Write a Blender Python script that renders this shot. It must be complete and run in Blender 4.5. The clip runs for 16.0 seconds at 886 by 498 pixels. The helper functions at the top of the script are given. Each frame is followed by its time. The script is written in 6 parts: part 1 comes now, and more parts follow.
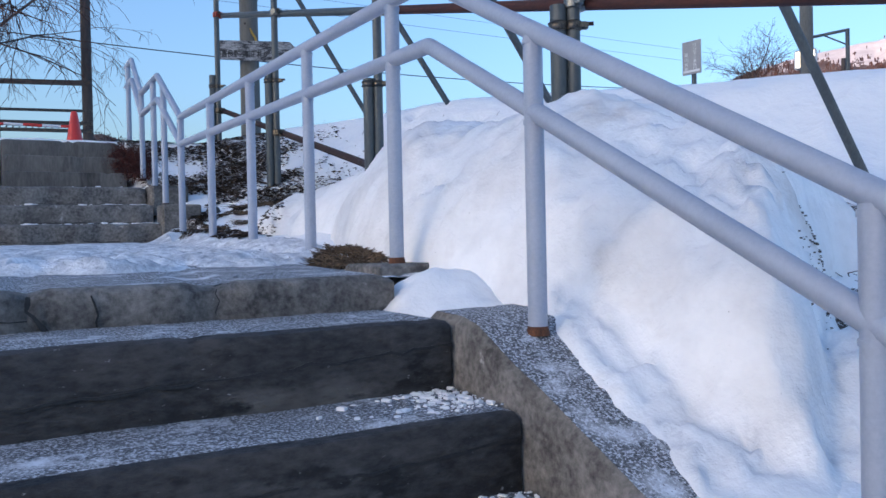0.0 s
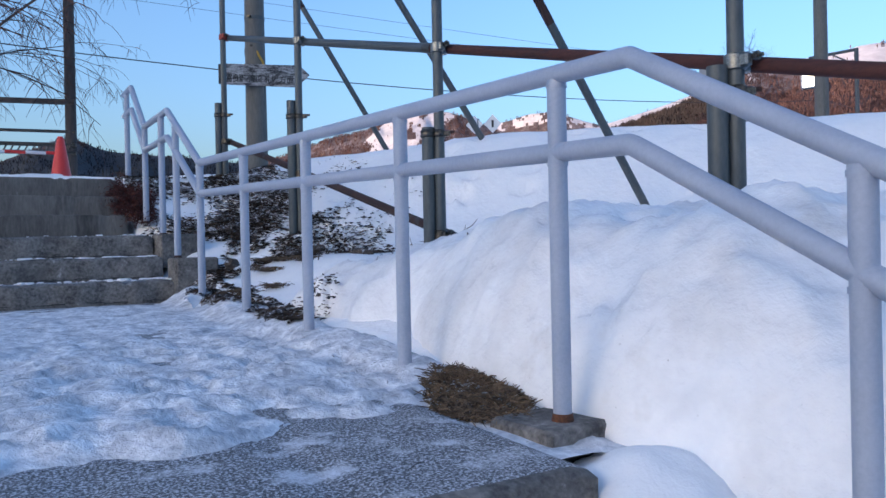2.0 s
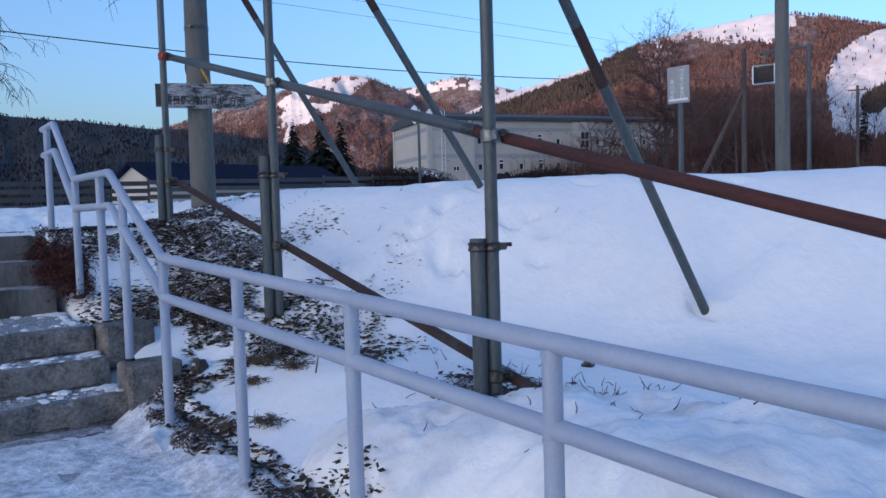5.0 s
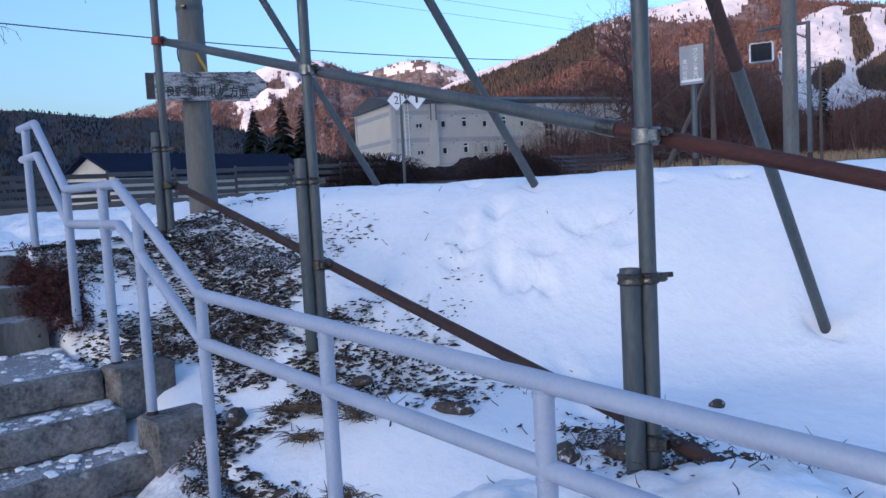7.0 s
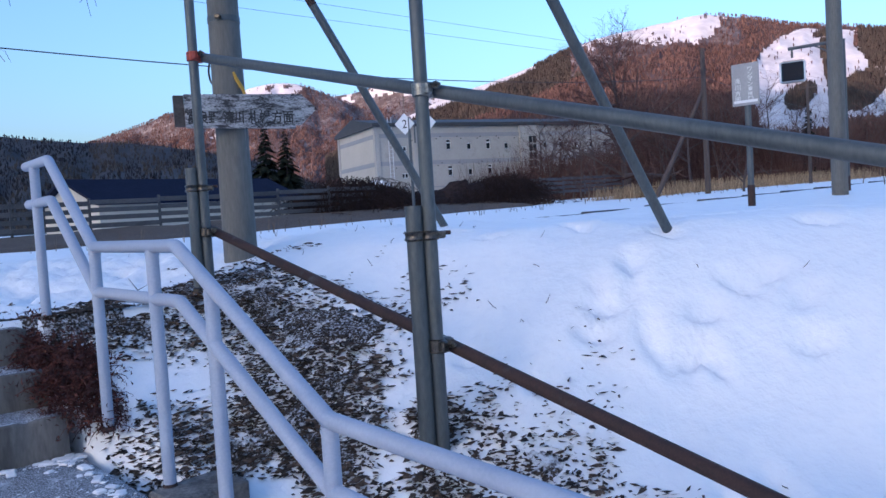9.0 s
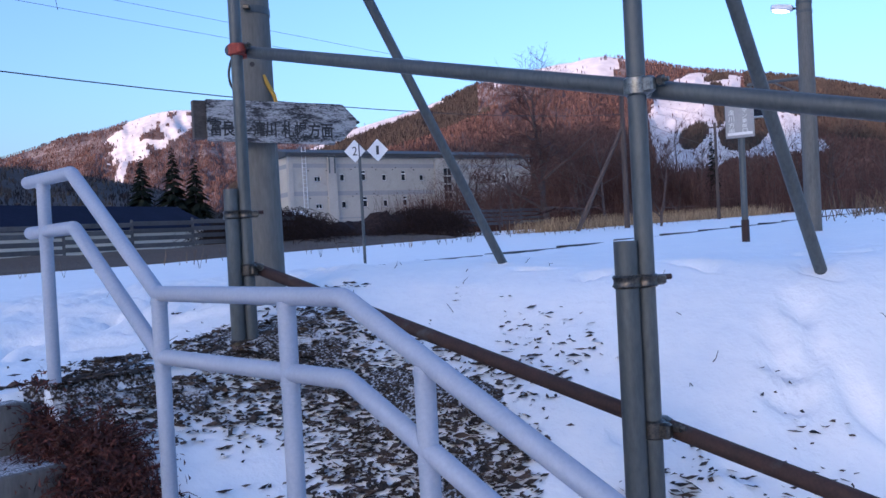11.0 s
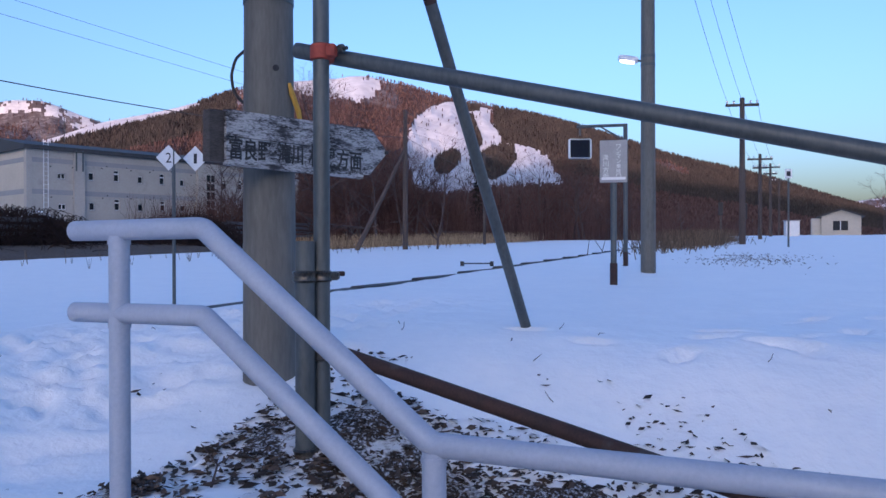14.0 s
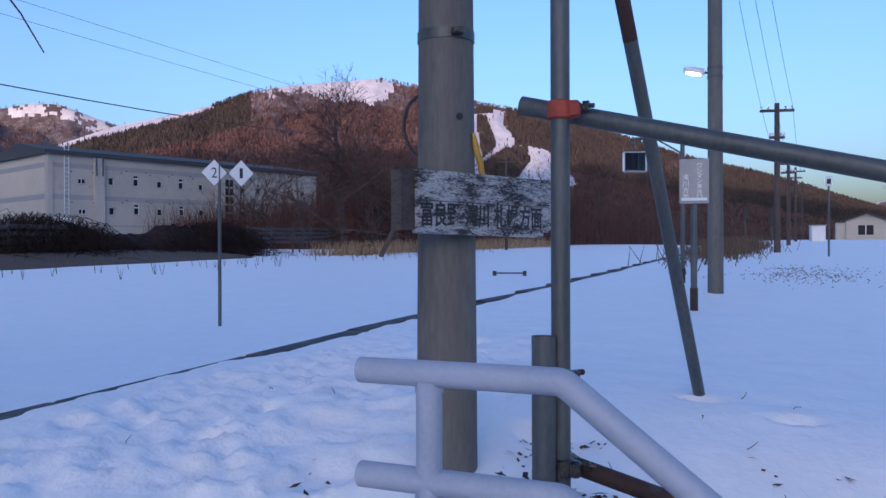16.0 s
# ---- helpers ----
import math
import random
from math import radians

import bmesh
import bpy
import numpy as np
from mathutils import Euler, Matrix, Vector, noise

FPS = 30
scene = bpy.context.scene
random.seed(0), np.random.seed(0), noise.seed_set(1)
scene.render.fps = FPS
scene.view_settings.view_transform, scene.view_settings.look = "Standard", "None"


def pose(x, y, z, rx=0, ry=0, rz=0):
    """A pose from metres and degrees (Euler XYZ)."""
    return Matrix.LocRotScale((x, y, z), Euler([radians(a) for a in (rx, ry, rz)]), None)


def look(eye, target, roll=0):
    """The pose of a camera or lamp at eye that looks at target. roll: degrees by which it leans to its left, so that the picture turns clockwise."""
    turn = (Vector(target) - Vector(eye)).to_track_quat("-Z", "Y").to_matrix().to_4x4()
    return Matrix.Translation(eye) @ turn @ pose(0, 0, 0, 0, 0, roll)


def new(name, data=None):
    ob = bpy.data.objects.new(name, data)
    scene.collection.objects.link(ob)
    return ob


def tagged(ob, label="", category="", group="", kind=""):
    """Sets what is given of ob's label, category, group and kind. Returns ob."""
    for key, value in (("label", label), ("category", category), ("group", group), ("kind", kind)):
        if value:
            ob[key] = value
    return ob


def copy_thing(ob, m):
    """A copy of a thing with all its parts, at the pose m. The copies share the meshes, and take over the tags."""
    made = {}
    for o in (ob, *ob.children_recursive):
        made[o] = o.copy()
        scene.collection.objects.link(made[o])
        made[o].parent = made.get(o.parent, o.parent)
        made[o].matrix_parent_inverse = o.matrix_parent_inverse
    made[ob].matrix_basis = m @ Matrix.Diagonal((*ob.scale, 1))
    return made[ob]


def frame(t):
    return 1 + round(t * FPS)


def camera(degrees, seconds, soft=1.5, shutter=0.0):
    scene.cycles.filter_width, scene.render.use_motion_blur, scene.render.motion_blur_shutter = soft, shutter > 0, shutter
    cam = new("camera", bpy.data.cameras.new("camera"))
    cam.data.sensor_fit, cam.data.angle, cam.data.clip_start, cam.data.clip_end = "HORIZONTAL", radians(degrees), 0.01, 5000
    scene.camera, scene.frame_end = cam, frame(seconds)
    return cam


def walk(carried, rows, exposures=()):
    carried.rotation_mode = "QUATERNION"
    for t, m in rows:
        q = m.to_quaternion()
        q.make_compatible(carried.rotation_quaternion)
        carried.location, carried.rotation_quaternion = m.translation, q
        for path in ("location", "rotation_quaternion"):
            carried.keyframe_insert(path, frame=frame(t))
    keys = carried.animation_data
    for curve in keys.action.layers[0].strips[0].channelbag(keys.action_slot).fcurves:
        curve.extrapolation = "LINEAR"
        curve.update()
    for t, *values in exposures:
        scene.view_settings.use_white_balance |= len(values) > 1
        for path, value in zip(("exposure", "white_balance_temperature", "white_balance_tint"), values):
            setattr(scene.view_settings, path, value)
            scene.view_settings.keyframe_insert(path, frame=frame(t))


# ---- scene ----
cam = camera(58.7, 16.0)
METRES, EYE, TILT, LEAN, TURN = 7.5, 1.5, 0.0, 0.0, -29.2
ROWS = [
    (0.0, 0.0, 0.0, 0.0, -0.01, -0.65, 1.2),
    (0.5, -0.0221, 0.015, 0.0127, 1.17, -0.1, 0.4),
    (1.0, -0.0299, 0.035, 0.0219, 1.21, 0.08, 0.32),
    (1.5, -0.04, 0.0571, 0.0401, 0.25, 0.03, 0.7),
    (2.0, -0.0602, 0.0764, 0.0438, -1.92, -0.27, 1.19),
    (2.5, -0.0697, 0.0979, 0.059, -4.71, -0.78, 1.55),
    (3.0, -0.0751, 0.1253, 0.0706, -6.99, -1.54, 1.44),
    (3.5, -0.0882, 0.1416, 0.0775, -7.86, -2.04, 1.12),
    (4.0, -0.1025, 0.1544, 0.0985, -7.38, -2.47, 1.12),
    (6.5, -0.1596, 0.2648, 0.1509, -10.16, -4.17, 3.23),
    (7.0, -0.177, 0.2916, 0.1515, -10.96, -4.26, 3.0),
    (7.5, -0.1884, 0.3278, 0.1568, -11.11, -4.16, 2.72),
    (8.0, -0.1987, 0.362, 0.1666, -11.01, -3.65, 2.85),
    (8.5, -0.217, 0.3935, 0.1704, -11.33, -3.06, 3.23),
    (11.0, -0.3179, 0.5478, 0.1798, -19.26, -0.83, 3.01),
    (11.5, -0.3509, 0.5777, 0.1823, -20.21, 0.03, 2.21),
    (12.0, -0.3784, 0.6068, 0.1831, -21.86, 0.65, 1.37),
    (12.5, -0.3928, 0.6448, 0.1867, -24.81, 0.9, 0.79),
    (13.0, -0.4028, 0.6601, 0.1927, -28.84, 0.56, 0.59),
    (13.5, -0.426, 0.6835, 0.1989, -33.18, 0.09, 0.45),
    (14.0, -0.4279, 0.7073, 0.2103, -37.01, -0.29, 0.16),
    (14.5, -0.4259, 0.7429, 0.2231, -39.23, -0.44, -0.11),
    (15.0, -0.439, 0.7646, 0.23, -39.82, -0.45, -0.25),
    (15.5, -0.4554, 0.7791, 0.2407, -38.96, -0.26, -0.17),
    (16.0, -0.4644, 0.7977, 0.2415, -36.09, -0.13, 0.18),
]
walk(cam, [(t, pose(0, 0, EYE, TILT, LEAN, TURN) @ pose(METRES * x, METRES * y, METRES * z, 90 + pitch, roll, yaw)) for t, x, y, z, yaw, pitch, roll in ROWS],
     [(t, e, k, g) for t, e, k, g in ((0.0, 1.76, 5650, 17), (1.5, 1.70, 5520, 17), (4.0, 1.47, 5320, 18), (8.0, 1.86, 5260, 19), (12.5, 1.63, 5180, 26), (16.0, 1.33, 5170, 26))])

# ---- world, sun, exposure ----
SUN_TO = Vector((-0.97, -0.24, 0.0)).normalized()
SUN_UP = radians(6.0)
world = bpy.data.worlds.new("sky")
scene.world = world
world.use_nodes = True
wn = world.node_tree.nodes
sky = wn.new("ShaderNodeTexSky")
sky.sky_type = "NISHITA"
sky.sun_disc = False
sky.sun_elevation = SUN_UP
sky.sun_rotation = math.atan2(SUN_TO.x, SUN_TO.y)
sky.altitude = 200
sky.air_density, sky.dust_density, sky.ozone_density = 1.0, 4.2, 2.25
wn["Background"].inputs["Strength"].default_value = 0.15
world.node_tree.links.new(sky.outputs[0], wn["Background"].inputs["Color"])
sun = new("sun", bpy.data.lights.new("sun", "SUN"))
sun.data.energy, sun.data.angle, sun.data.color = 1.7, radians(0.5), (1.0, 0.59, 0.37)
sun.matrix_world = look((0, 0, 50), Vector((0, 0, 50)) - SUN_TO * math.cos(SUN_UP) - Vector((0, 0, math.sin(SUN_UP))))

# ---- materials ----


def material(name, cols, rough=0.7, metal=0.0, scale=8.0, fine=60.0, bump=0.25, dist=0.01, extra=None, contrast=(0.35, 0.65), stretch=(1, 1, 1), vary=0.0, spec=0.5):
    """Two colours mixed by coarse and fine noise, with bump at both sizes. extra: (colour, scale, low, high) specks on top."""
    m = bpy.data.materials.new(name)
    m.use_nodes = True
    nt = m.node_tree
    n, l = nt.nodes, nt.links
    bs = n["Principled BSDF"]
    tc = n.new("ShaderNodeTexCoord")
    mp = n.new("ShaderNodeMapping")
    mp.inputs["Scale"].default_value = stretch
    l.new(tc.outputs["Object"], mp.inputs["Vector"])

    def noise_node(sc, det):
        t = n.new("ShaderNodeTexNoise")
        t.inputs["Scale"].default_value, t.inputs["Detail"].default_value = sc, det
        t.inputs["Roughness"].default_value = 0.62
        l.new(mp.outputs[0], t.inputs["Vector"])
        return t

    def ramp(src, lo, hi):
        r = n.new("ShaderNodeMapRange")
        r.inputs["From Min"].default_value, r.inputs["From Max"].default_value = lo, hi
        l.new(src, r.inputs["Value"])
        return r.outputs[0]

    def mix(fac, a, b):
        x = n.new("ShaderNodeMix")
        x.data_type = "RGBA"
        l.new(fac, x.inputs[0])
        for sock, v in ((x.inputs[6], a), (x.inputs[7], b)):
            if isinstance(v, tuple):
                sock.default_value = (*v, 1)
            else:
                l.new(v, sock)
        return x.outputs[2]

    a, b = noise_node(scale, 6), noise_node(fine, 4)
    add = n.new("ShaderNodeMath")
    add.operation = "MULTIPLY_ADD"
    l.new(b.outputs[0], add.inputs[0])
    add.inputs[1].default_value = 0.45
    sub = n.new("ShaderNodeMath")
    sub.operation = "MULTIPLY"
    l.new(a.outputs[0], sub.inputs[0])
    sub.inputs[1].default_value = 0.55
    l.new(sub.outputs[0], add.inputs[2])
    col = mix(ramp(add.outputs[0], *contrast), cols[0], cols[1])
    for ex in (extra or ()):
        c, sc, lo, hi = ex
        t = noise_node(sc, 5)
        col = mix(ramp(t.outputs[0], lo, hi), col, c)
    if vary:
        oi = n.new("ShaderNodeObjectInfo")
        geo = n.new("ShaderNodeNewGeometry")
        s = n.new("ShaderNodeMath")
        s.operation = "ADD"
        l.new(oi.outputs["Random"], s.inputs[0])
        l.new(geo.outputs["Random Per Island"], s.inputs[1])
        fr = n.new("ShaderNodeMath")
        fr.operation = "FRACT"
        l.new(s.outputs[0], fr.inputs[0])
        hs = n.new("ShaderNodeHueSaturation")
        v = n.new("ShaderNodeMapRange")
        v.inputs["To Min"].default_value, v.inputs["To Max"].default_value = 1 - vary, 1 + vary
        l.new(fr.outputs[0], v.inputs["Value"])
        l.new(v.outputs[0], hs.inputs["Value"])
        l.new(col, hs.inputs["Color"])
        col = hs.outputs[0]
    l.new(col, bs.inputs["Base Color"])
    rr = n.new("ShaderNodeMapRange")
    rr.inputs["To Min"].default_value, rr.inputs["To Max"].default_value = max(0.05, rough - 0.12), min(1.0, rough + 0.12)
    l.new(a.outputs[0], rr.inputs["Value"])
    l.new(rr.outputs[0], bs.inputs["Roughness"])
    bs.inputs["Metallic"].default_value = metal
    bs.inputs["Specular IOR Level"].default_value = spec
    if bump:
        bp = n.new("ShaderNodeBump")
        bp.inputs["Strength"].default_value, bp.inputs["Distance"].default_value = bump, dist
        l.new(add.outputs[0], bp.inputs["Height"])
        l.new(bp.outputs[0], bs.inputs["Normal"])
    return m


SNOW = material("snow", ((0.86, 0.875, 0.90), (0.93, 0.935, 0.94)), 0.6, scale=2.4, fine=16, bump=0.38, dist=0.05, spec=0.25)
SNOW_BANK = material("old_snow", ((0.86, 0.87, 0.89), (0.93, 0.935, 0.94)), 0.55, scale=4, fine=20, bump=0.42, dist=0.035, spec=0.25,
                     extra=(((0.68, 0.675, 0.68), 2.6, 0.45, 0.74), ((0.52, 0.47, 0.42), 2.0, 0.58, 0.80), ((0.40, 0.39, 0.38), 90, 0.70, 0.76)))
SNOW_TROD = material("trodden_snow", ((0.36, 0.38, 0.42), (0.90, 0.91, 0.93)), 0.6, scale=10, fine=26, bump=0.9, dist=0.03, contrast=(0.36, 0.60), spec=0.3,
                     extra=(((0.16, 0.16, 0.17), 26, 0.69, 0.74),))
CONCRETE = material("concrete", ((0.055, 0.052, 0.049), (0.27, 0.255, 0.235)), 0.85, scale=9, fine=60, bump=0.9, dist=0.014, contrast=(0.38, 0.64),
                    extra=(((0.07, 0.065, 0.06), 3.0, 0.55, 0.68), ((0.42, 0.41, 0.40), 18, 0.66, 0.74)))
CONCRETE_OLD = material("dark_precast_concrete", ((0.075, 0.071, 0.066), (0.18, 0.17, 0.155)), 0.85, scale=4, fine=70, bump=0.4, dist=0.005, stretch=(1, 1, 0.25),
                        extra=(((0.035, 0.033, 0.03), 5, 0.56, 0.70), ((0.24, 0.235, 0.225), 20, 0.68, 0.76)))
CONCRETE_DARK = material("dark_concrete", ((0.013, 0.0125, 0.013), (0.066, 0.062, 0.059)), 0.7, scale=6, fine=55, bump=1.0, dist=0.02, stretch=(0.55, 1, 1.2), contrast=(0.40, 0.62),
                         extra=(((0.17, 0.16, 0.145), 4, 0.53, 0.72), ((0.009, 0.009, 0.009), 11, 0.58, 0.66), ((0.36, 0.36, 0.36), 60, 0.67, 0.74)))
TREAD = material("frosted_aggregate", ((0.05, 0.05, 0.052), (0.20, 0.20, 0.21)), 0.75, scale=110, fine=320, bump=0.7, dist=0.004, contrast=(0.42, 0.6),
                 extra=(((0.62, 0.64, 0.68), 170, 0.49, 0.59), ((0.78, 0.80, 0.84), 9, 0.54, 0.74), ((0.03, 0.03, 0.03), 120, 0.62, 0.68)))
PAINT = material("pale_lavender_paint", ((0.30, 0.345, 0.44), (0.38, 0.43, 0.53)), 0.5, scale=5, fine=120, bump=0.12, dist=0.003,
                 extra=(((0.10, 0.07, 0.06), 34, 0.765, 0.79),))
RUST = material("rust", ((0.024, 0.015, 0.013), (0.060, 0.031, 0.026)), 0.85, scale=20, fine=140, bump=0.4, dist=0.003, extra=(((0.06, 0.055, 0.055), 9, 0.58, 0.7),))
RUST_BAR = material("red_brown_rust", ((0.030, 0.011, 0.010), (0.085, 0.025, 0.018)), 0.8, scale=9, fine=120, bump=0.35, dist=0.003, stretch=(1, 0.3, 1), extra=(((0.045, 0.042, 0.042), 6, 0.60, 0.68),))
RUST_ORANGE = material("orange_rust", ((0.035, 0.016, 0.010), (0.17, 0.065, 0.028)), 0.85, scale=60, fine=160, bump=0.4, dist=0.002)
RUST_RED = material("red_rust_paint", ((0.22, 0.035, 0.022), (0.34, 0.06, 0.035)), 0.7, scale=30, fine=140, bump=0.3, dist=0.002)
STEEL = material("weathered_galvanised_steel", ((0.054, 0.065, 0.070), (0.105, 0.120, 0.124)), 0.5, 0.25, scale=9, fine=90, bump=0.15, dist=0.003, stretch=(1, 1, 0.3),
                 extra=(((0.14, 0.05, 0.03), 7, 0.70, 0.76),))
STEEL_DARK = material("dark_clamp_steel", ((0.04, 0.04, 0.04), (0.16, 0.14, 0.11)), 0.35, 0.8, scale=40, fine=160, bump=0.2, dist=0.002)
STEEL_BRIGHT = material("zinc_clamp_steel", ((0.10, 0.105, 0.10), (0.30, 0.31, 0.30)), 0.4, 0.8, scale=40, fine=160, bump=0.2, dist=0.002)
POLE = material("grey_pole_concrete", ((0.082, 0.083, 0.077), (0.150, 0.150, 0.139)), 0.75, scale=4, fine=70, bump=0.2, dist=0.003, stretch=(1, 1, 0.2),
                extra=(((0.060, 0.058, 0.052), 5, 0.56, 0.72), ((0.30, 0.30, 0.29), 9, 0.66, 0.76)))
WOOD_SIGN = material("weathered_white_board", ((0.016, 0.016, 0.019), (0.40, 0.41, 0.42)), 0.8, scale=9, fine=70, bump=0.6, dist=0.004, contrast=(0.43, 0.55), stretch=(1, 1, 4),
                     extra=(((0.03, 0.03, 0.035), 5, 0.56, 0.66),))
WOOD_DARK = material("dark_weathered_wood", ((0.03, 0.027, 0.025), (0.09, 0.08, 0.075)), 0.85, scale=10, fine=80, bump=0.5, dist=0.004, stretch=(1, 1, 4))
INK = material("black_paint", ((0.008, 0.008, 0.01), (0.03, 0.03, 0.03)), 0.6, scale=30, fine=120, bump=0.1, dist=0.001)
WHITE = material("white_sign_paint", ((0.62, 0.63, 0.63), (0.75, 0.76, 0.76)), 0.5, scale=6, fine=60, bump=0.05, dist=0.002)
BOARD_GREY = material("faded_grey_board", ((0.24, 0.245, 0.245), (0.33, 0.335, 0.335)), 0.5, scale=6, fine=60, bump=0.05, dist=0.002)
LEAF = material("dead_leaf", ((0.022, 0.015, 0.012), (0.085, 0.058, 0.040)), 0.85, scale=20, fine=100, bump=0.2, dist=0.002, vary=0.75)
GRASS = material("dry_grass", ((0.065, 0.042, 0.024), (0.16, 0.11, 0.065)), 0.85, scale=20, fine=100, bump=0.0, vary=0.6)
REED = material("straw_reed", ((0.20, 0.14, 0.08), (0.34, 0.25, 0.15)), 0.85, scale=20, fine=100, bump=0.0, vary=0.5)
SHRUB = material("red_brown_shrub", ((0.034, 0.009, 0.007), (0.095, 0.026, 0.018)), 0.85, scale=20, fine=100, bump=0.0, vary=0.6)
EARTH = material("dark_earth", ((0.05, 0.036, 0.027), (0.13, 0.095, 0.07)), 0.95, scale=9, fine=70, bump=0.8, dist=0.02)
MOULD = material("leaf_mould", ((0.022, 0.016, 0.012), (0.105, 0.075, 0.054)), 0.95, scale=55, fine=170, bump=1.0, dist=0.025, contrast=(0.40, 0.62), extra=(((0.70, 0.72, 0.76), 85, 0.50, 0.60), ((0.84, 0.86, 0.89), 6, 0.535, 0.60)))
ROCK = material("brown_rock", ((0.035, 0.027, 0.022), (0.11, 0.088, 0.07)), 0.9, scale=14, fine=60, bump=0.9, dist=0.02, extra=(((0.72, 0.74, 0.78), 30, 0.60, 0.68),))
BARK = material("dark_bark", ((0.045, 0.032, 0.030), (0.10, 0.075, 0.068)), 0.9, scale=4, fine=30, bump=0.2, dist=0.02)
TWIG = material("reddish_twigs", ((0.055, 0.030, 0.026), (0.125, 0.074, 0.062)), 0.9, scale=0.6, fine=6, bump=0.0, vary=0.4, spec=0.1)
BRAMBLE = material("dark_bramble_stems", ((0.014, 0.010, 0.010), (0.045, 0.031, 0.029)), 0.9, scale=4, fine=30, bump=0.2, dist=0.02, spec=0.1)
CONIFER = material("conifer_needles", ((0.006, 0.008, 0.006), (0.018, 0.023, 0.016)), 0.9, scale=1.5, fine=9, bump=0.0, vary=0.3, spec=0.05)
MOUNT_FOREST = material("bare_mountain_forest", ((0.070, 0.044, 0.041), (0.125, 0.080, 0.072)), 0.95, scale=0.012, fine=0.09, bump=0.0, vary=0.35, spec=0.05)
MOUNT_CONIFER = material("dark_mountain_conifers", ((0.022, 0.020, 0.018), (0.052, 0.042, 0.035)), 0.95, scale=0.02, fine=0.2, bump=0.0, vary=0.4)
MOUNT_DARK = material("conifer_forest_floor", ((0.024, 0.019, 0.017), (0.062, 0.046, 0.040)), 0.95, scale=0.02, fine=0.15, bump=0.3, dist=4.0, contrast=(0.42, 0.75), spec=0.05)
MOUNT_SNOW = material("mountain_snow", ((0.46, 0.46, 0.48), (0.70, 0.70, 0.71)), 0.8, scale=0.01, fine=0.08, bump=0.3, dist=4.0)
MOUNT_FLOOR = material("mountain_forest_floor", ((0.066, 0.043, 0.041), (0.14, 0.105, 0.10)), 0.95, scale=0.02, fine=0.15, bump=0.3, dist=4.0, contrast=(0.52, 0.80))
# the wooded ridge's shade and blue haze are put into these two colours
MOUNT_SHADE = material("shade_tinted_mixed_forest_floor", ((0.014, 0.015, 0.020), (0.048, 0.050, 0.060)), 0.95, scale=0.02, fine=0.15, bump=0.3, dist=4.0, contrast=(0.44, 0.74))
RIDGE_FOREST = material("shade_tinted_mixed_forest", ((0.014, 0.014, 0.018), (0.040, 0.039, 0.045)), 0.95, scale=0.012, fine=0.09, bump=0.0, vary=0.4, spec=0.05)
MOUNT_FLOOR_SNOWY = material("snowy_forest_floor", ((0.085, 0.066, 0.066), (0.40, 0.38, 0.39)), 0.95, scale=0.012, fine=0.08, bump=0.3, dist=4.0, contrast=(0.48, 0.78))
WALL = material("pale_beige_wall", ((0.345, 0.325, 0.295), (0.42, 0.40, 0.36)), 0.85, scale=0.4, fine=6, bump=0.1, dist=0.01, extra=(((0.30, 0.285, 0.26), 0.7, 0.60, 0.75),))
CREAM = material("cream_wall", ((0.42, 0.385, 0.315), (0.50, 0.46, 0.385)), 0.85, scale=0.5, fine=6, bump=0.1, dist=0.01)
WALL_BAND = material("grey_wall_band", ((0.255, 0.26, 0.265), (0.31, 0.315, 0.32)), 0.85, scale=0.4, fine=6, bump=0.1, dist=0.01)
ROOF_DARK = material("dark_roof_edge", ((0.03, 0.03, 0.032), (0.06, 0.06, 0.06)), 0.7, scale=0.8, fine=8, bump=0.1, dist=0.01)
ROOF_NAVY = material("navy_roof", ((0.008, 0.010, 0.024), (0.018, 0.022, 0.044)), 0.85, scale=0.8, fine=8, bump=0.1, dist=0.01, spec=0.05)
GLASS_DARK = material("dark_window_glass", ((0.012, 0.014, 0.018), (0.03, 0.033, 0.04)), 0.2, scale=1, fine=8, bump=0.0, spec=0.25)
FENCE_GREY = material("grey_fence_boards", ((0.045, 0.045, 0.048), (0.095, 0.095, 0.10)), 0.7, scale=1.5, fine=14, bump=0.2, dist=0.01, vary=0.25)
RED = material("red_plastic", ((0.55, 0.03, 0.025), (0.66, 0.05, 0.035)), 0.45, scale=9, fine=60, bump=0.05, dist=0.002)
WHITE_PLASTIC = material("white_plastic", ((0.68, 0.68, 0.68), (0.78, 0.78, 0.78)), 0.45, scale=9, fine=60, bump=0.05, dist=0.002)
YELLOW = material("faded_yellow_strap", ((0.40, 0.24, 0.03), (0.52, 0.33, 0.05)), 0.7, scale=30, fine=120, bump=0.2, dist=0.002)
CABLE = material("black_cable", ((0.012, 0.012, 0.013), (0.03, 0.03, 0.03)), 0.6, scale=30, fine=120, bump=0.0)
CEDAR = material("pole_timber", ((0.045, 0.035, 0.032), (0.10, 0.08, 0.07)), 0.9, scale=3, fine=40, bump=0.3, dist=0.01, stretch=(1, 1, 0.2))
GRAVEL = material("frosted_gravel", ((0.10, 0.10, 0.105), (0.34, 0.35, 0.37)), 0.85, scale=30, fine=120, bump=0.8, dist=0.01, extra=(((0.76, 0.78, 0.82), 12, 0.52, 0.60),))
MIRROR = bpy.data.materials.new("mirror_glass")
MIRROR.use_nodes = True
MIRROR.node_tree.nodes["Principled BSDF"].inputs["Metallic"].default_value = 1.0
MIRROR.node_tree.nodes["Principled BSDF"].inputs["Roughness"].default_value = 0.03
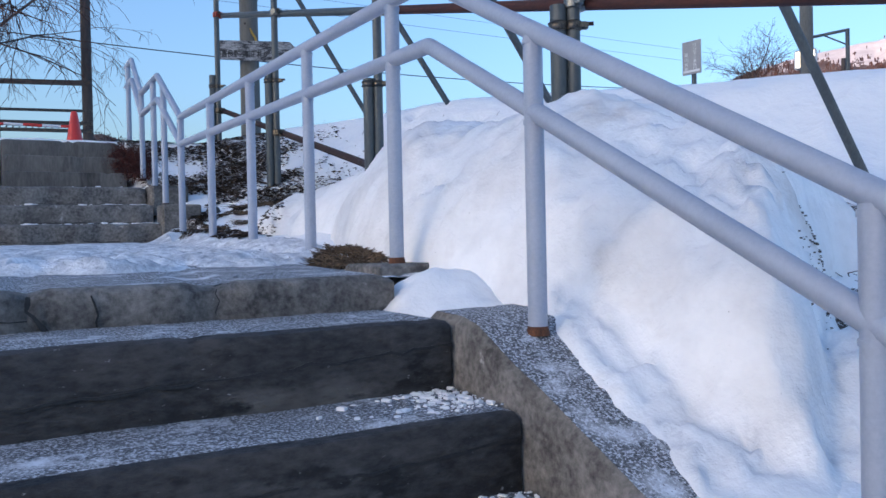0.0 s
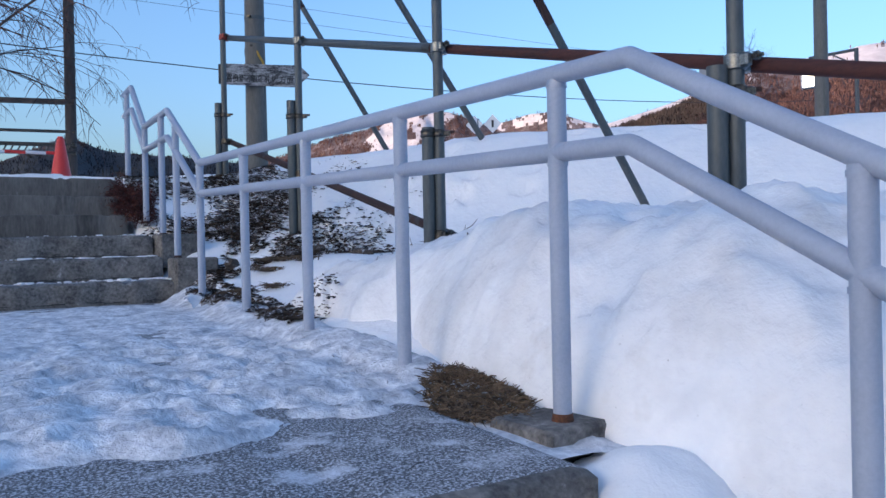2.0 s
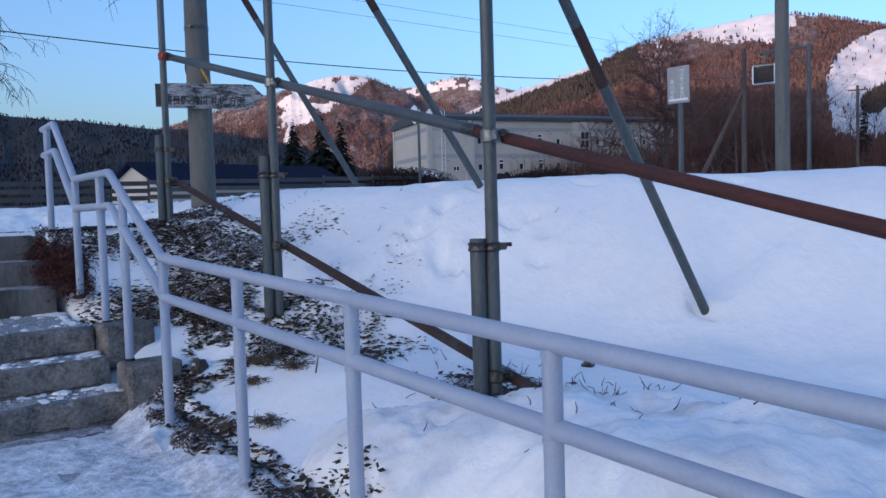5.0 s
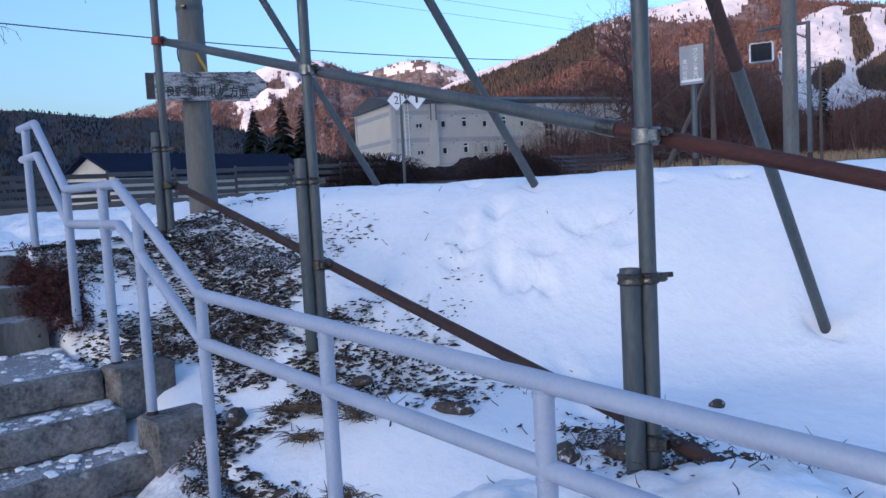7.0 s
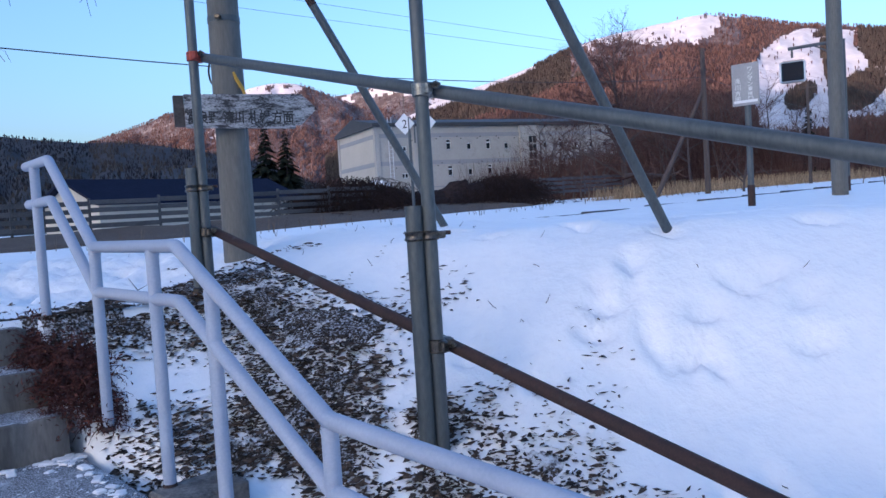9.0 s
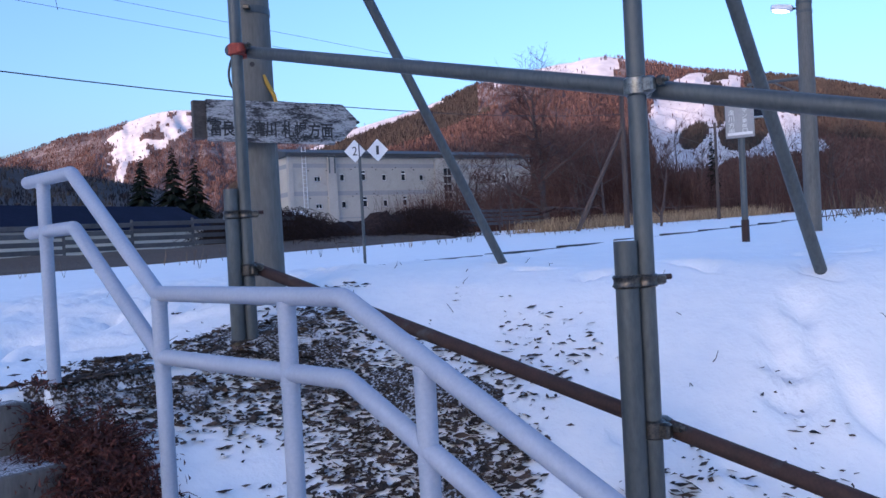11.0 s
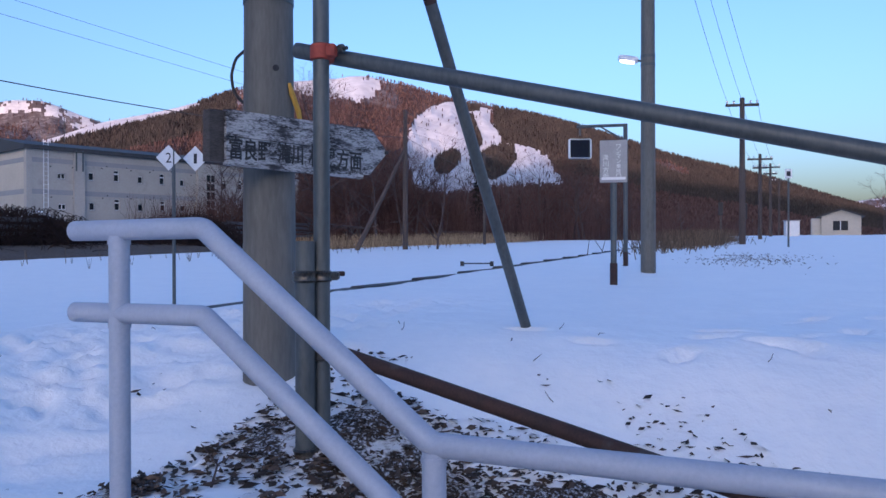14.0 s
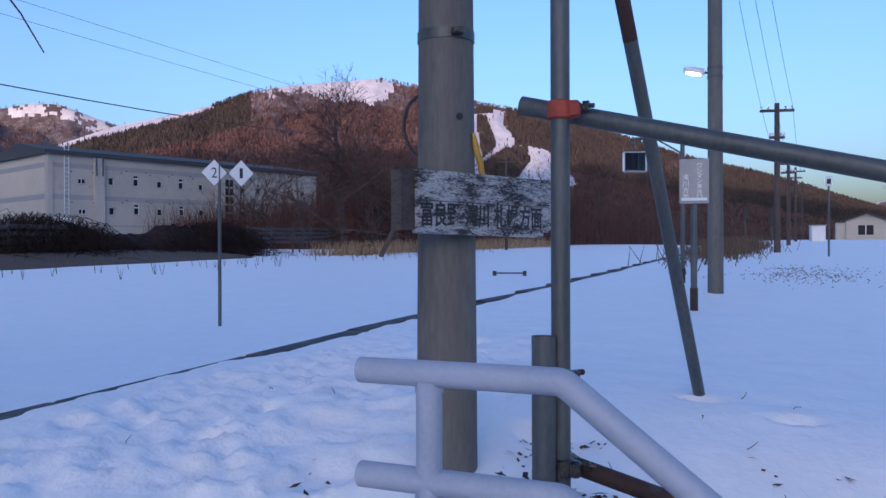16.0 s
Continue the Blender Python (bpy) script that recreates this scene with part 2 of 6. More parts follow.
MIRROR.node_tree.nodes["Principled BSDF"].inputs["Base Color"].default_value = (0.42, 0.43, 0.44, 1)

# ---- building helpers ----
rng = random.Random(7)
nrng = np.random.default_rng(11)
LATTICE = nrng.random((256, 256))


def value_noise(x, y, scale, octaves=4, seed=0):
    """Smooth noise in 0..1 over arrays."""
    x, y = np.asarray(x, float) * scale + 37.3 * seed, np.asarray(y, float) * scale + 17.9 * seed
    total, amp, norm = 0.0, 1.0, 0.0
    for _ in range(octaves):
        xi, yi = np.floor(x).astype(int), np.floor(y).astype(int)
        fx, fy = x - xi, y - yi
        fx, fy = fx * fx * (3 - 2 * fx), fy * fy * (3 - 2 * fy)
        g = lambda i, j: LATTICE[(xi + i) % 256, (yi + j) % 256]
        total = total + amp * ((g(0, 0) * (1 - fx) + g(1, 0) * fx) * (1 - fy) + (g(0, 1) * (1 - fx) + g(1, 1) * fx) * fy)
        norm += amp
        amp *= 0.5
        x, y = x * 2.03 + 5.1, y * 2.03 + 9.7
    return total / norm


def smooth(t):
    t = np.clip(t, 0, 1)
    return t * t * (3 - 2 * t)


class Geo:
    """Collects vertices and faces of one mesh."""

    def __init__(self):
        self.v, self.f, self.mi = [], [], []

    def add(self, vs, fs, mi=0):
        o = len(self.v)
        self.v += [tuple(p) for p in vs]
        self.f += [tuple(i + o for i in f) for f in fs]
        self.mi += [mi] * len(fs)

    def box(self, c, s, rz=0.0, bevel=0.0, mi=0, m=None):
        """A box with centre c and sizes s, its vertical and top edges chamfered."""
        hx, hy, hz = s[0] / 2, s[1] / 2, s[2] / 2
        b = min(bevel, hx * 0.9, hy * 0.9, hz * 0.9)
        rot = m or Matrix.Rotation(rz, 4, "Z")
        if b <= 0:
            vs = [Vector((x, y, z)) for z in (-hz, hz) for x, y in ((-hx, -hy), (hx, -hy), (hx, hy), (-hx, hy))]
            fs = [(3, 2, 1, 0), (4, 5, 6, 7), (0, 1, 5, 4), (1, 2, 6, 5), (2, 3, 7, 6), (3, 0, 4, 7)]
        else:
            ring = lambda ox, oy, z: [Vector((x, y, z)) for x, y in ((-ox + b, -oy), (ox - b, -oy), (ox, -oy + b), (ox, oy - b), (ox - b, oy), (-ox + b, oy), (-ox, oy - b), (-ox, -oy + b))]
            rings = [ring(hx - b, hy - b, -hz), ring(hx, hy, -hz + b), ring(hx, hy, hz - b), ring(hx - b, hy - b, hz)]
            vs = [p for r in rings for p in r]
            fs = [tuple(range(7, -1, -1)), tuple(range(24, 32))]
            for k in range(3):
                for i in range(8):
                    j = (i + 1) % 8
                    fs.append((8 * k + i, 8 * k + j, 8 * k + 8 + j, 8 * k + 8 + i))
        c = Vector(c)
        self.add([rot.to_3x3() @ p + c for p in vs], fs, mi)
        return self

    def tube(self, pts, r, seg=10, caps=True, mi=0, round_bend=0.0):
        """A tube through points; r is one radius or one for each point."""
        pts = [Vector(p) for p in pts]
        rs = list(r) if isinstance(r, (list, tuple)) else [r] * len(pts)
        if round_bend > 0 and len(pts) > 2:
            np_, nr = [pts[0]], [rs[0]]
            for i in range(1, len(pts) - 1):
                a, b, c = pts[i - 1], pts[i], pts[i + 1]
                d1, d2 = (a - b), (c - b)
                k1, k2 = min(round_bend, d1.length * 0.45), min(round_bend, d2.length * 0.45)
                p0, p2 = b + d1.normalized() * k1, b + d2.normalized() * k2
                for s in (0, 0.25, 0.5, 0.75, 1):
                    np_.append(p0 * (1 - s) ** 2 + b * 2 * s * (1 - s) + p2 * s * s)
                    nr.append(rs[i])
            np_.append(pts[-1])
            nr.append(rs[-1])
            pts, rs = np_, nr
        vs, fs = [], []
        up = None
        for i, p in enumerate(pts):
            d = (pts[min(i + 1, len(pts) - 1)] - pts[max(i - 1, 0)]).normalized()
            if up is None:
                up = d.orthogonal().normalized()
            up = (up - d * up.dot(d))
            up = up.normalized() if up.length > 1e-5 else d.orthogonal().normalized()
            side = d.cross(up)
            for k in range(seg):
                a = 2 * math.pi * k / seg
                vs.append(p + (up * math.cos(a) + side * math.sin(a)) * rs[i])
        for i in range(len(pts) - 1):
            for k in range(seg):
                k2 = (k + 1) % seg
                fs.append((i * seg + k, i * seg + k2, (i + 1) * seg + k2, (i + 1) * seg + k))
        if caps:
            fs.append(tuple(range(seg - 1, -1, -1)))
            fs.append(tuple((len(pts) - 1) * seg + k for k in range(seg)))
        self.add(vs, fs, mi)
        return self

    def ob(self, name, mat, parent=None, label="", smooth_faces=False):
        me = bpy.data.meshes.new(name)
        me.from_pydata(self.v, [], self.f)
        for m in (mat if isinstance(mat, (list, tuple)) else (mat,)):
            me.materials.append(m)
        if any(self.mi):
            me.polygons.foreach_set("material_index", self.mi)
        if smooth_faces:
            me.polygons.foreach_set("use_smooth", [True] * len(me.polygons))
            me.set_sharp_from_angle(angle=radians(40))
        o = new(name, me)
        if parent:
            o.parent = parent
            o.matrix_parent_inverse = parent_world(parent).inverted()
        if label:
            tagged(o, label)
        return o


def parent_world(o):
    return o.matrix_basis.copy() if o.parent is None else Matrix.Identity(4)


def part(name, geo, mat, parent, label="", smooth_faces=True):
    """One mesh part in world coordinates, under a thing or a part."""
    return geo.ob(name, mat, parent, label, smooth_faces)


def thing(name, at, label, category, group="", kind=""):
    o = new(name)
    o.empty_display_size = 0.1
    o.matrix_basis = Matrix.Translation(at)
    return tagged(o, label, category, group, kind)


def grid_object(name, xs, ys, zf, mat, label="", category="", kind=""):
    """A sheet over the plan xs by ys with heights zf(X, Y)."""
    X, Y = np.meshgrid(xs, ys, indexing="ij")
    Z = zf(X, Y)
    vs = np.stack([X, Y, Z], -1).reshape(-1, 3)
    nx, ny = len(xs), len(ys)
    i, j = np.meshgrid(np.arange(nx - 1), np.arange(ny - 1), indexing="ij")
    a = (i * ny + j).ravel()
    fs = np.stack([a, a + ny, a + ny + 1, a + 1], -1)
    me = bpy.data.meshes.new(name)
    me.from_pydata(vs.tolist(), [], fs.tolist())
    me.materials.append(mat)
    me.polygons.foreach_set("use_smooth", [True] * len(me.polygons))
    return tagged(new(name, me), label, category, "", kind)


def text_geo(body, size, m, depth=0.001, width=None, height=None, bold=0.0):
    """Letters of the built-in font as a mesh in world coordinates; m carries the XY plane to the face."""
    cu = bpy.data.curves.new("lettering", "FONT")
    cu.body, cu.size, cu.extrude = body, size, depth
    cu.resolution_u = 3
    cu.offset = size * bold
    o = bpy.data.objects.new("lettering", cu)
    scene.collection.objects.link(o)
    dg = bpy.context.evaluated_depsgraph_get()
    me = o.evaluated_get(dg).to_mesh()
    co = np.array([v.co[:] for v in me.vertices])
    lo, hi = co.min(0), co.max(0)
    sx = width / (hi[0] - lo[0]) if width else 1
    sy = height / (hi[1] - lo[1]) if height else 1
    g = Geo()
    g.add([m @ Vector(((p[0] - (lo[0] + hi[0]) / 2) * sx, (p[1] - (lo[1] + hi[1]) / 2) * sy, p[2])) for p in co], [tuple(p.vertices) for p in me.polygons])
    o.to_mesh_clear()
    bpy.data.objects.remove(o)
    bpy.data.curves.remove(cu)
    return g


# ---- ground ----


def steps_profile(y):
    """Height of the stair line at y."""
    return np.interp(y, [-6, 0.9, 1.82, 5.66, 6.15, 6.85, 7.4], [-2.2, 1.0, 1.41, 1.515, 1.93, 1.95, 2.40])


def slope_floor(y):
    return np.interp(y, [-8, -2, 0.5, 1.8, 2.8, 3.6, 4.4, 5.2, 5.72, 6.15, 6.75, 7.45, 9.0], [-1.5, 0.2, 0.98, 1.38, 1.47, 1.52, 1.55, 1.60, 1.70, 1.85, 2.06, 2.40, 2.46])


def edge_line(x):
    """Where the platform ends, along x."""
    return np.interp(x, [-40, -10, 2, 6.6, 25, 61, 90], [7.6, 8.9, 9.84, 10.38, 10.85, 11.3, 11.6])


PRINTS = [(2.70, 5.46, 0.05, 0.6), (2.66, 5.36, 0.05, 0.9), (2.93, 5.34, 0.06, -0.4), (2.81, 5.61, 0.05, 0.2), (3.25, 5.24, 0.06, -0.6), (3.26, 5.07, 0.05, -0.3), (2.56, 5.62, 0.06, -0.8), (2.75, 5.73, 0.05, 0.3), (3.44, 4.14, 0.08, 1.4), (3.22, 5.70, 0.05, 1.5), (3.22, 7.30, 0.05, 1.5)]
for sx, sy, ex_, ey_, n in ((2.2, 4.6, 3.6, 6.6, 11), (4.4, 4.6, 2.9, 6.9, 12), (1.9, 6.1, 3.2, 5.0, 7), (5.6, 4.2, 4.2, 6.2, 9), (3.4, 5.9, 5.4, 5.4, 8), (2.6, 7.9, 5.5, 9.2, 12), (1.4, 8.6, 4.0, 9.6, 12)):
    for k in range(n):
        t = k / (n - 1)
        w = 0.09 * (1 if k % 2 else -1)
        PRINTS.append((sx + (ex_ - sx) * t + w + random.gauss(0, 0.05), sy + (ey_ - sy) * t + w + random.gauss(0, 0.05), random.uniform(0.035, 0.07), math.atan2(ey_ - sy, ex_ - sx) + random.gauss(0, 0.3)))


def prints(x, y):
    """Depth of old footprints."""
    d = np.zeros(np.broadcast(x, y).shape)
    for px, py, dep, a in PRINTS:
        u = (x - px) * math.cos(a) + (y - py) * math.sin(a)
        v = -(x - px) * math.sin(a) + (y - py) * math.cos(a)
        r2 = (u / 0.085) ** 2 + (v / 0.042) ** 2
        d = d + 0.9 * dep * (np.exp(-r2 ** 1.6) - 0.07 * np.exp(-(np.sqrt(r2) - 1.6) ** 2 * 3))
    return d


def ground_height(x, y):
    x, y = np.asarray(x, float), np.asarray(y, float)
    rise = 0.018 * np.clip(x - 8, 0, 70)
    field = 2.68 + rise - 0.05 * smooth((x - 5) / 4)
    x0 = np.interp(y, [-6, 2, 4.2, 5.7, 7.4, 8.5], [3.6, 3.4, 2.9, 1.3, 1.2, 1.2])
    x1 = np.interp(y, [-6, 2, 3.4, 4.2, 5.0, 5.7, 7.4, 8.5], [13.0, 7.6, 5.6, 4.9, 4.2, 3.5, 3.1, 3.1])
    base = slope_floor(y) + 0.21 * smooth((x - 1.05) / 0.75) * np.interp(y, [1, 2.5, 5.0, 6.0, 7.2], [0, 1, 1, 0.5, 0])
    z = base + (field - base) * smooth((x - x0) / (x1 - x0))
    z = np.where(y > 7.4, np.maximum(z, 2.43), z)
    # top level behind the stairs
    top = smooth((y - 7.3) / 0.3)
    z = np.where(x < 1.2, z * (1 - top) + 2.42 * top, z)
    z = z - 0.13 * smooth((1.16 - x) / 0.2) * smooth((y - 5.3) / 0.2) * smooth((7.4 - y) / 0.3)
    z = z - 0.06 * smooth((1.15 - x) / 0.08) * smooth((y - 1.7) / 0.1) * smooth((5.6 - y) / 0.15)
    # stair trench
    trench = smooth((np.where(y < 1.7, 1.14, 0.97) - x) / 0.05) * smooth((7.45 - y) / 0.05)
    z = z * (1 - trench) + (steps_profile(y) - 0.45) * trench
    # the platform end is level
    z = np.where(y > 8.0, z + (2.62 + rise - z) * smooth((y - 8.2) / 1.6), z)
    # footprints, wind ridges and trodden snow
    z = z - prints(x, y)
    ridge = 1 - np.abs(2 * value_noise(x * 0.6 + y * 0.5, y - x * 0.3, 1.1, 3, 14) - 1)
    z = z + 0.075 * (ridge ** 4 - 0.3) * smooth((2.66 - z) / 0.25) * smooth((x - 2.8) / 0.8) * smooth((7.2 - x) / 1.0) * smooth((y - 2.0) / 1.0) * smooth((6.8 - y) / 1.0)
    trod = smooth((y - 7.9) / 0.5) * smooth((edge_line(x) - 0.05 - y) / 0.25) * smooth((x + 4) / 1) * smooth((6.5 - x) / 2.5)
    z = z + trod * (0.045 * (value_noise(x, y, 3.0, 3, 15) - 0.5) + 0.022 * (smooth((value_noise(x, y, 6.0, 3, 17) - 0.42) / 0.16) - 0.5) + 0.022 * (smooth((value_noise(x, y, 10.0, 2, 23) - 0.45) / 0.14) - 0.5))
    # small lumps
    z = z + 0.07 * (value_noise(x, y, 0.9, 3) - 0.5) * smooth((x - 1.2) / 1.0) + 0.02 * (value_noise(x, y, 5, 3, 2) - 0.5)
    # platform edge and track bed
    edge = edge_line(x)
    drop = smooth((y - edge) / 0.06)
    bed = 2.05 + rise + 0.25 * smooth((y - 13) / 12) + 0.10 * (value_noise(x, y, 0.25, 3, 4) - 0.5)
    bed = np.where(x < 14, bed - 0.25 * smooth((14 - x) / 30) * smooth((y - 12) / 10), bed)
    z = z * (1 - drop) + bed * drop
    # falls away below the stairs
    z = np.where(x < 0.5, np.where(y < 0.5, np.minimum(z, steps_profile(y) - 0.45), z), z)
    far = smooth((np.hypot(x, y) - 90) / 120)
    return z * (1 - far) + 3.2 * far


def spaced(lo, hi, dense, step):
    """Coordinates: dense in the given stretch, growing outwards."""
    a, b = dense
    mid = list(np.arange(a, b, step))
    out, s, v = [], step, b
    while v < hi:
        out.append(v)
        s = min(s * 1.13, 120)
        v += s
    out.append(hi)
    inn, s, v = [], step, a
    while v > lo:
        s = min(s * 1.13, 120)
        v -= s
        inn.append(max(v, lo))
    return np.array(sorted(set(inn + mid + out)))


grid_object("ground", spaced(-2600, 3200, (-1.5, 6.6), 0.032), spaced(-2600, 3200, (0.0, 11.0), 0.032), ground_height, SNOW,
            "snow-covered station ground with a bank beside the stairs", "snow ground", "structure")

# ---- snow bank beside the rail ----


def bank_height(x, y):
    cx = 1.78 + 0.05 * np.sin(y * 2.1) - 0.24 * smooth((y - 3.3) / 0.7)
    ys = y + 0.72 * np.clip(1.7 - x, -0.5, 0.6) * smooth((1.9 - y) / 0.6)
    ys = ys + 0.16 * (value_noise(x, y, 5.0, 4, 19) - 0.5) * smooth((1.9 - y) / 0.5)
    top = np.interp(ys, [0.3, 0.9, 1.16, 1.22, 1.32, 1.7, 2.1, 2.6, 3.0, 3.5, 4.1, 4.6, 5.2], [0.8, 0.98, 1.10, 1.42, 1.66, 1.82, 1.93, 1.98, 1.94, 1.86, 1.74, 1.66, 1.5])
    half = np.interp(y, [0.3, 1.0, 1.6, 2.6, 3.6, 4.3, 5.2], [0.55, 0.66, 0.68, 0.66, 0.55, 0.38, 0.26])
    half = half + 0.10 * (value_noise(x * 0 + 1, y, 3.0, 3, 8) - 0.5)
    half = half * (1 + 0.42 * smooth((x - cx) / 0.15) * smooth((2.9 - y) / 0.7))
    r = np.abs(x - cx) / half
    prof = np.clip(1 - r ** 2.6, -0.6, 1)
    low = slope_floor(y) - 0.06
    z = low + (top - low) * np.sign(prof) * np.abs(prof) ** 0.62
    lump = value_noise(x, y, 2.3, 4, 3) - 0.5
    crumb = 0.020 + 0.11 * smooth((1.75 - y) / 0.5) * smooth((x - 1.25) / 0.3) + 0.045 * smooth((1.32 - x) / 0.14)
    # a crumbly rim lies against the kerb
    kerb_top = np.interp(y, [0.0, 0.94, 1.47, 1.66, 1.9], [0.66, 1.085, 1.33, 1.335, 1.38])
    verge_x = np.interp(y, [0.3, 0.92, 1.14, 1.29, 1.46, 1.6], [0.925, 0.945, 0.96, 1.0, 1.06, 1.08]) + 0.05 * (value_noise(x * 0 + 3, y, 6.0, 4, 18) - 0.5)
    rim = kerb_top + 0.07 * smooth((x - verge_x) / 0.06) - 0.05 + 0.25 * np.clip(x - 1.15, 0, 0.3)
    z = np.where((y < 1.75) & (x < 1.6), np.maximum(z, rim), z)
    z = np.where((y < 1.7) & (x < 1.4), np.minimum(z, kerb_top - 0.03 + 2.2 * (x - verge_x)), z)
    return z + 0.24 * lump * np.clip(prof * 2, 0, 1) + 0.05 * (value_noise(x, y, 8, 4, 6) - 0.5) + crumb * (1 - np.abs(2 * value_noise(x, y, 13, 4, 16) - 1) - 0.6) + 0.010 * (value_noise(x, y, 24, 3, 26) - 0.5)


grid_object("snow_bank", np.arange(0.90, 2.75, 0.018), np.arange(0.35, 5.2, 0.018), bank_height, SNOW_BANK,
            "rounded bank of old snow piled beside the handrail", "snow bank", "stuff")

# ---- stairs ----


def step_geo(x0, x1, y0, y1, z0, z1, seed, r=0.022, chip=0.006):
    """A cast step: rounded, chipped nosing and a rough front. Faces on top take the second material."""
    g = Geo()
    n = max(2, int((x1 - x0) / 0.035))
    rnd = random.Random(seed)
    prof = [(y0 + 0.006, z0), (y0, z0 + 0.35 * (z1 - z0)), (y0, z1 - r), (y0 + 0.3 * r, z1 - 0.3 * r), (y0 + r, z1), (y0 + 0.5 * (y1 - y0), z1), (y1, z1), (y1, z0)]
    vs = []
    for i in range(n + 1):
        x = x0 + (x1 - x0) * i / n
        c = chip * (2 * float(value_noise(x, seed, 7.0, 4, seed)) - 1)
        bite = 0.0
        if rnd.random() < 0.05:
            bite = rnd.uniform(0.004, 0.016)
        for k, (y, z) in enumerate(prof):
            dy = c if k in (1, 2, 3) else 0
            dz = c * 0.4
            if k in (2, 3, 4):
                dy, dz = dy + bite, dz - bite * 0.8
            end = 0.008 if i in (0, n) else 0
            vs.append((x, y + dy + (end if k < 5 else 0), z + (dz if k > 1 and k < 7 else 0) - (end if 2 < k < 7 else 0)))
    m = len(prof)
    side, topf = [], []
    for i in range(n):
        for k in range(m - 1):
            f = (i * m + k, (i + 1) * m + k, (i + 1) * m + k + 1, i * m + k + 1)
            (topf if k in (4, 5) else side).append(f)
    side.append(tuple(range(m - 1, -1, -1)))
    side.append(tuple(n * m + k for k in range(m)))
    g.add(vs, side + topf)
    g.mi = [0] * len(side) + [1] * len(topf)
    return g


LEFT = -1.5
stairs = thing("stairs", (0, 1.0, 0.9), "worn outdoor concrete stairs with frost on the treads", "stairs", kind="structure")
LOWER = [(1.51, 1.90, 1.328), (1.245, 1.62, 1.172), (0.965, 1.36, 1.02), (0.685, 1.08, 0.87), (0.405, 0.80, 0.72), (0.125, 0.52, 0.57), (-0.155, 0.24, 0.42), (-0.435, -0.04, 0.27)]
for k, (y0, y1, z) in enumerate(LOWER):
    part("step", step_geo(LEFT, 0.862, y0, y1, z - 0.30, z, k + 1), (CONCRETE_DARK, TREAD), stairs, "dark concrete step with a frosted tread")
for k, (y0, y1, z, x1) in enumerate([(5.66, 6.05, 1.655, 0.965), (5.90, 6.35, 1.793, 0.945), (6.14, 7.0, 1.935, 0.93)]):
    part("step", step_geo(LEFT, x1, y0, y1, z - 0.26, z, 20 + k, 0.035, 0.022), (CONCRETE, TREAD), stairs, "rough grey concrete step with chipped edge")
for k, (y0, y1, z) in enumerate([(6.88, 7.3, 2.10), (7.12, 7.55, 2.25), (7.38, 7.9, 2.405)]):
    for a, b in ((LEFT, -0.004), (0.004, 0.90)):
        part("step", step_geo(a, b, y0, y1, z - 0.26, z, 30 + k, 0.012, 0.004), (CONCRETE_OLD, TREAD), stairs, "smooth precast concrete step slab")

# landing slab, slightly rising, with a broken front edge
slab = Geo()
xs = [LEFT + (0.87 - LEFT) * i / 60 for i in range(61)]
prof = [(1.84, 1.20), (1.815, 1.33), (1.815, 1.395), (1.825, 1.41), (1.845, 1.416), (2.6, 1.435), (5.7, 1.52), (5.7, 1.2)]
for i, x in enumerate(xs):
    c = 0.012 * (float(value_noise(x, 0.4, 4, 4, 9)) - 0.5)
    bite = 0.02 if 0.03 < x < 0.08 or 0.38 < x < 0.44 else 0.0
    for k, (y, z) in enumerate(prof):
        slab.v.append((x, y + (c + bite if k in (1, 2, 3, 4) else 0), z - (bite * 0.5 if k in (3, 4) else 0) - (0.012 if i == 60 and 2 < k < 7 else 0)))
for i in range(60):
    for k in range(7):
        slab.f.append((i * 8 + k, (i + 1) * 8 + k, (i + 1) * 8 + k + 1, i * 8 + k + 1))
        slab.mi.append(1 if k in (4, 5) else 0)
slab.f += [tuple(range(7, -1, -1)), tuple(480 + k for k in range(8))]
slab.mi += [0, 0]
part("landing", slab, (CONCRETE, TREAD), stairs, "concrete landing slab with a cracked front edge")

# sloping kerb beside the lower flight
kerb = Geo()
line = [(-1.2, 0.10), (0.0, 0.66), (0.94, 1.085), (1.47, 1.33), (1.66, 1.335), (1.68, 1.30)]
vs = []
for k in range(49):
    y = -1.2 + 2.88 * k / 48
    z = float(np.interp(y, [p[0] for p in line], [p[1] for p in line]))
    w = 0.006 * (float(value_noise(y, 1.0, 9, 3, 4)) - 0.5)
    for x, dz in ((0.87 + w, -0.5), (0.87 + w, -0.02), (0.885 + w, 0.0), (1.10 + w, 0.004), (1.125 + w, -0.02), (1.125 + w, -0.5)):
        vs.append((x, y, z + dz + w))
fs, mi = [], []
for k in range(48):
    for j in range(5):
        fs.append((k * 6 + j, k * 6 + j + 1, (k + 1) * 6 + j + 1, (k + 1) * 6 + j))
        mi.append(1 if j == 2 else 0)
fs += [tuple(range(5, -1, -1)), tuple(48 * 6 + j for j in range(6))]
kerb.add([(v[0], v[1], v[2]) for v in vs], [f[::-1] for f in fs])
kerb.mi = mi + [0, 0]
part("side_kerb", kerb, (CONCRETE, TREAD), stairs, "sloping concrete side kerb, cracked and frosted")

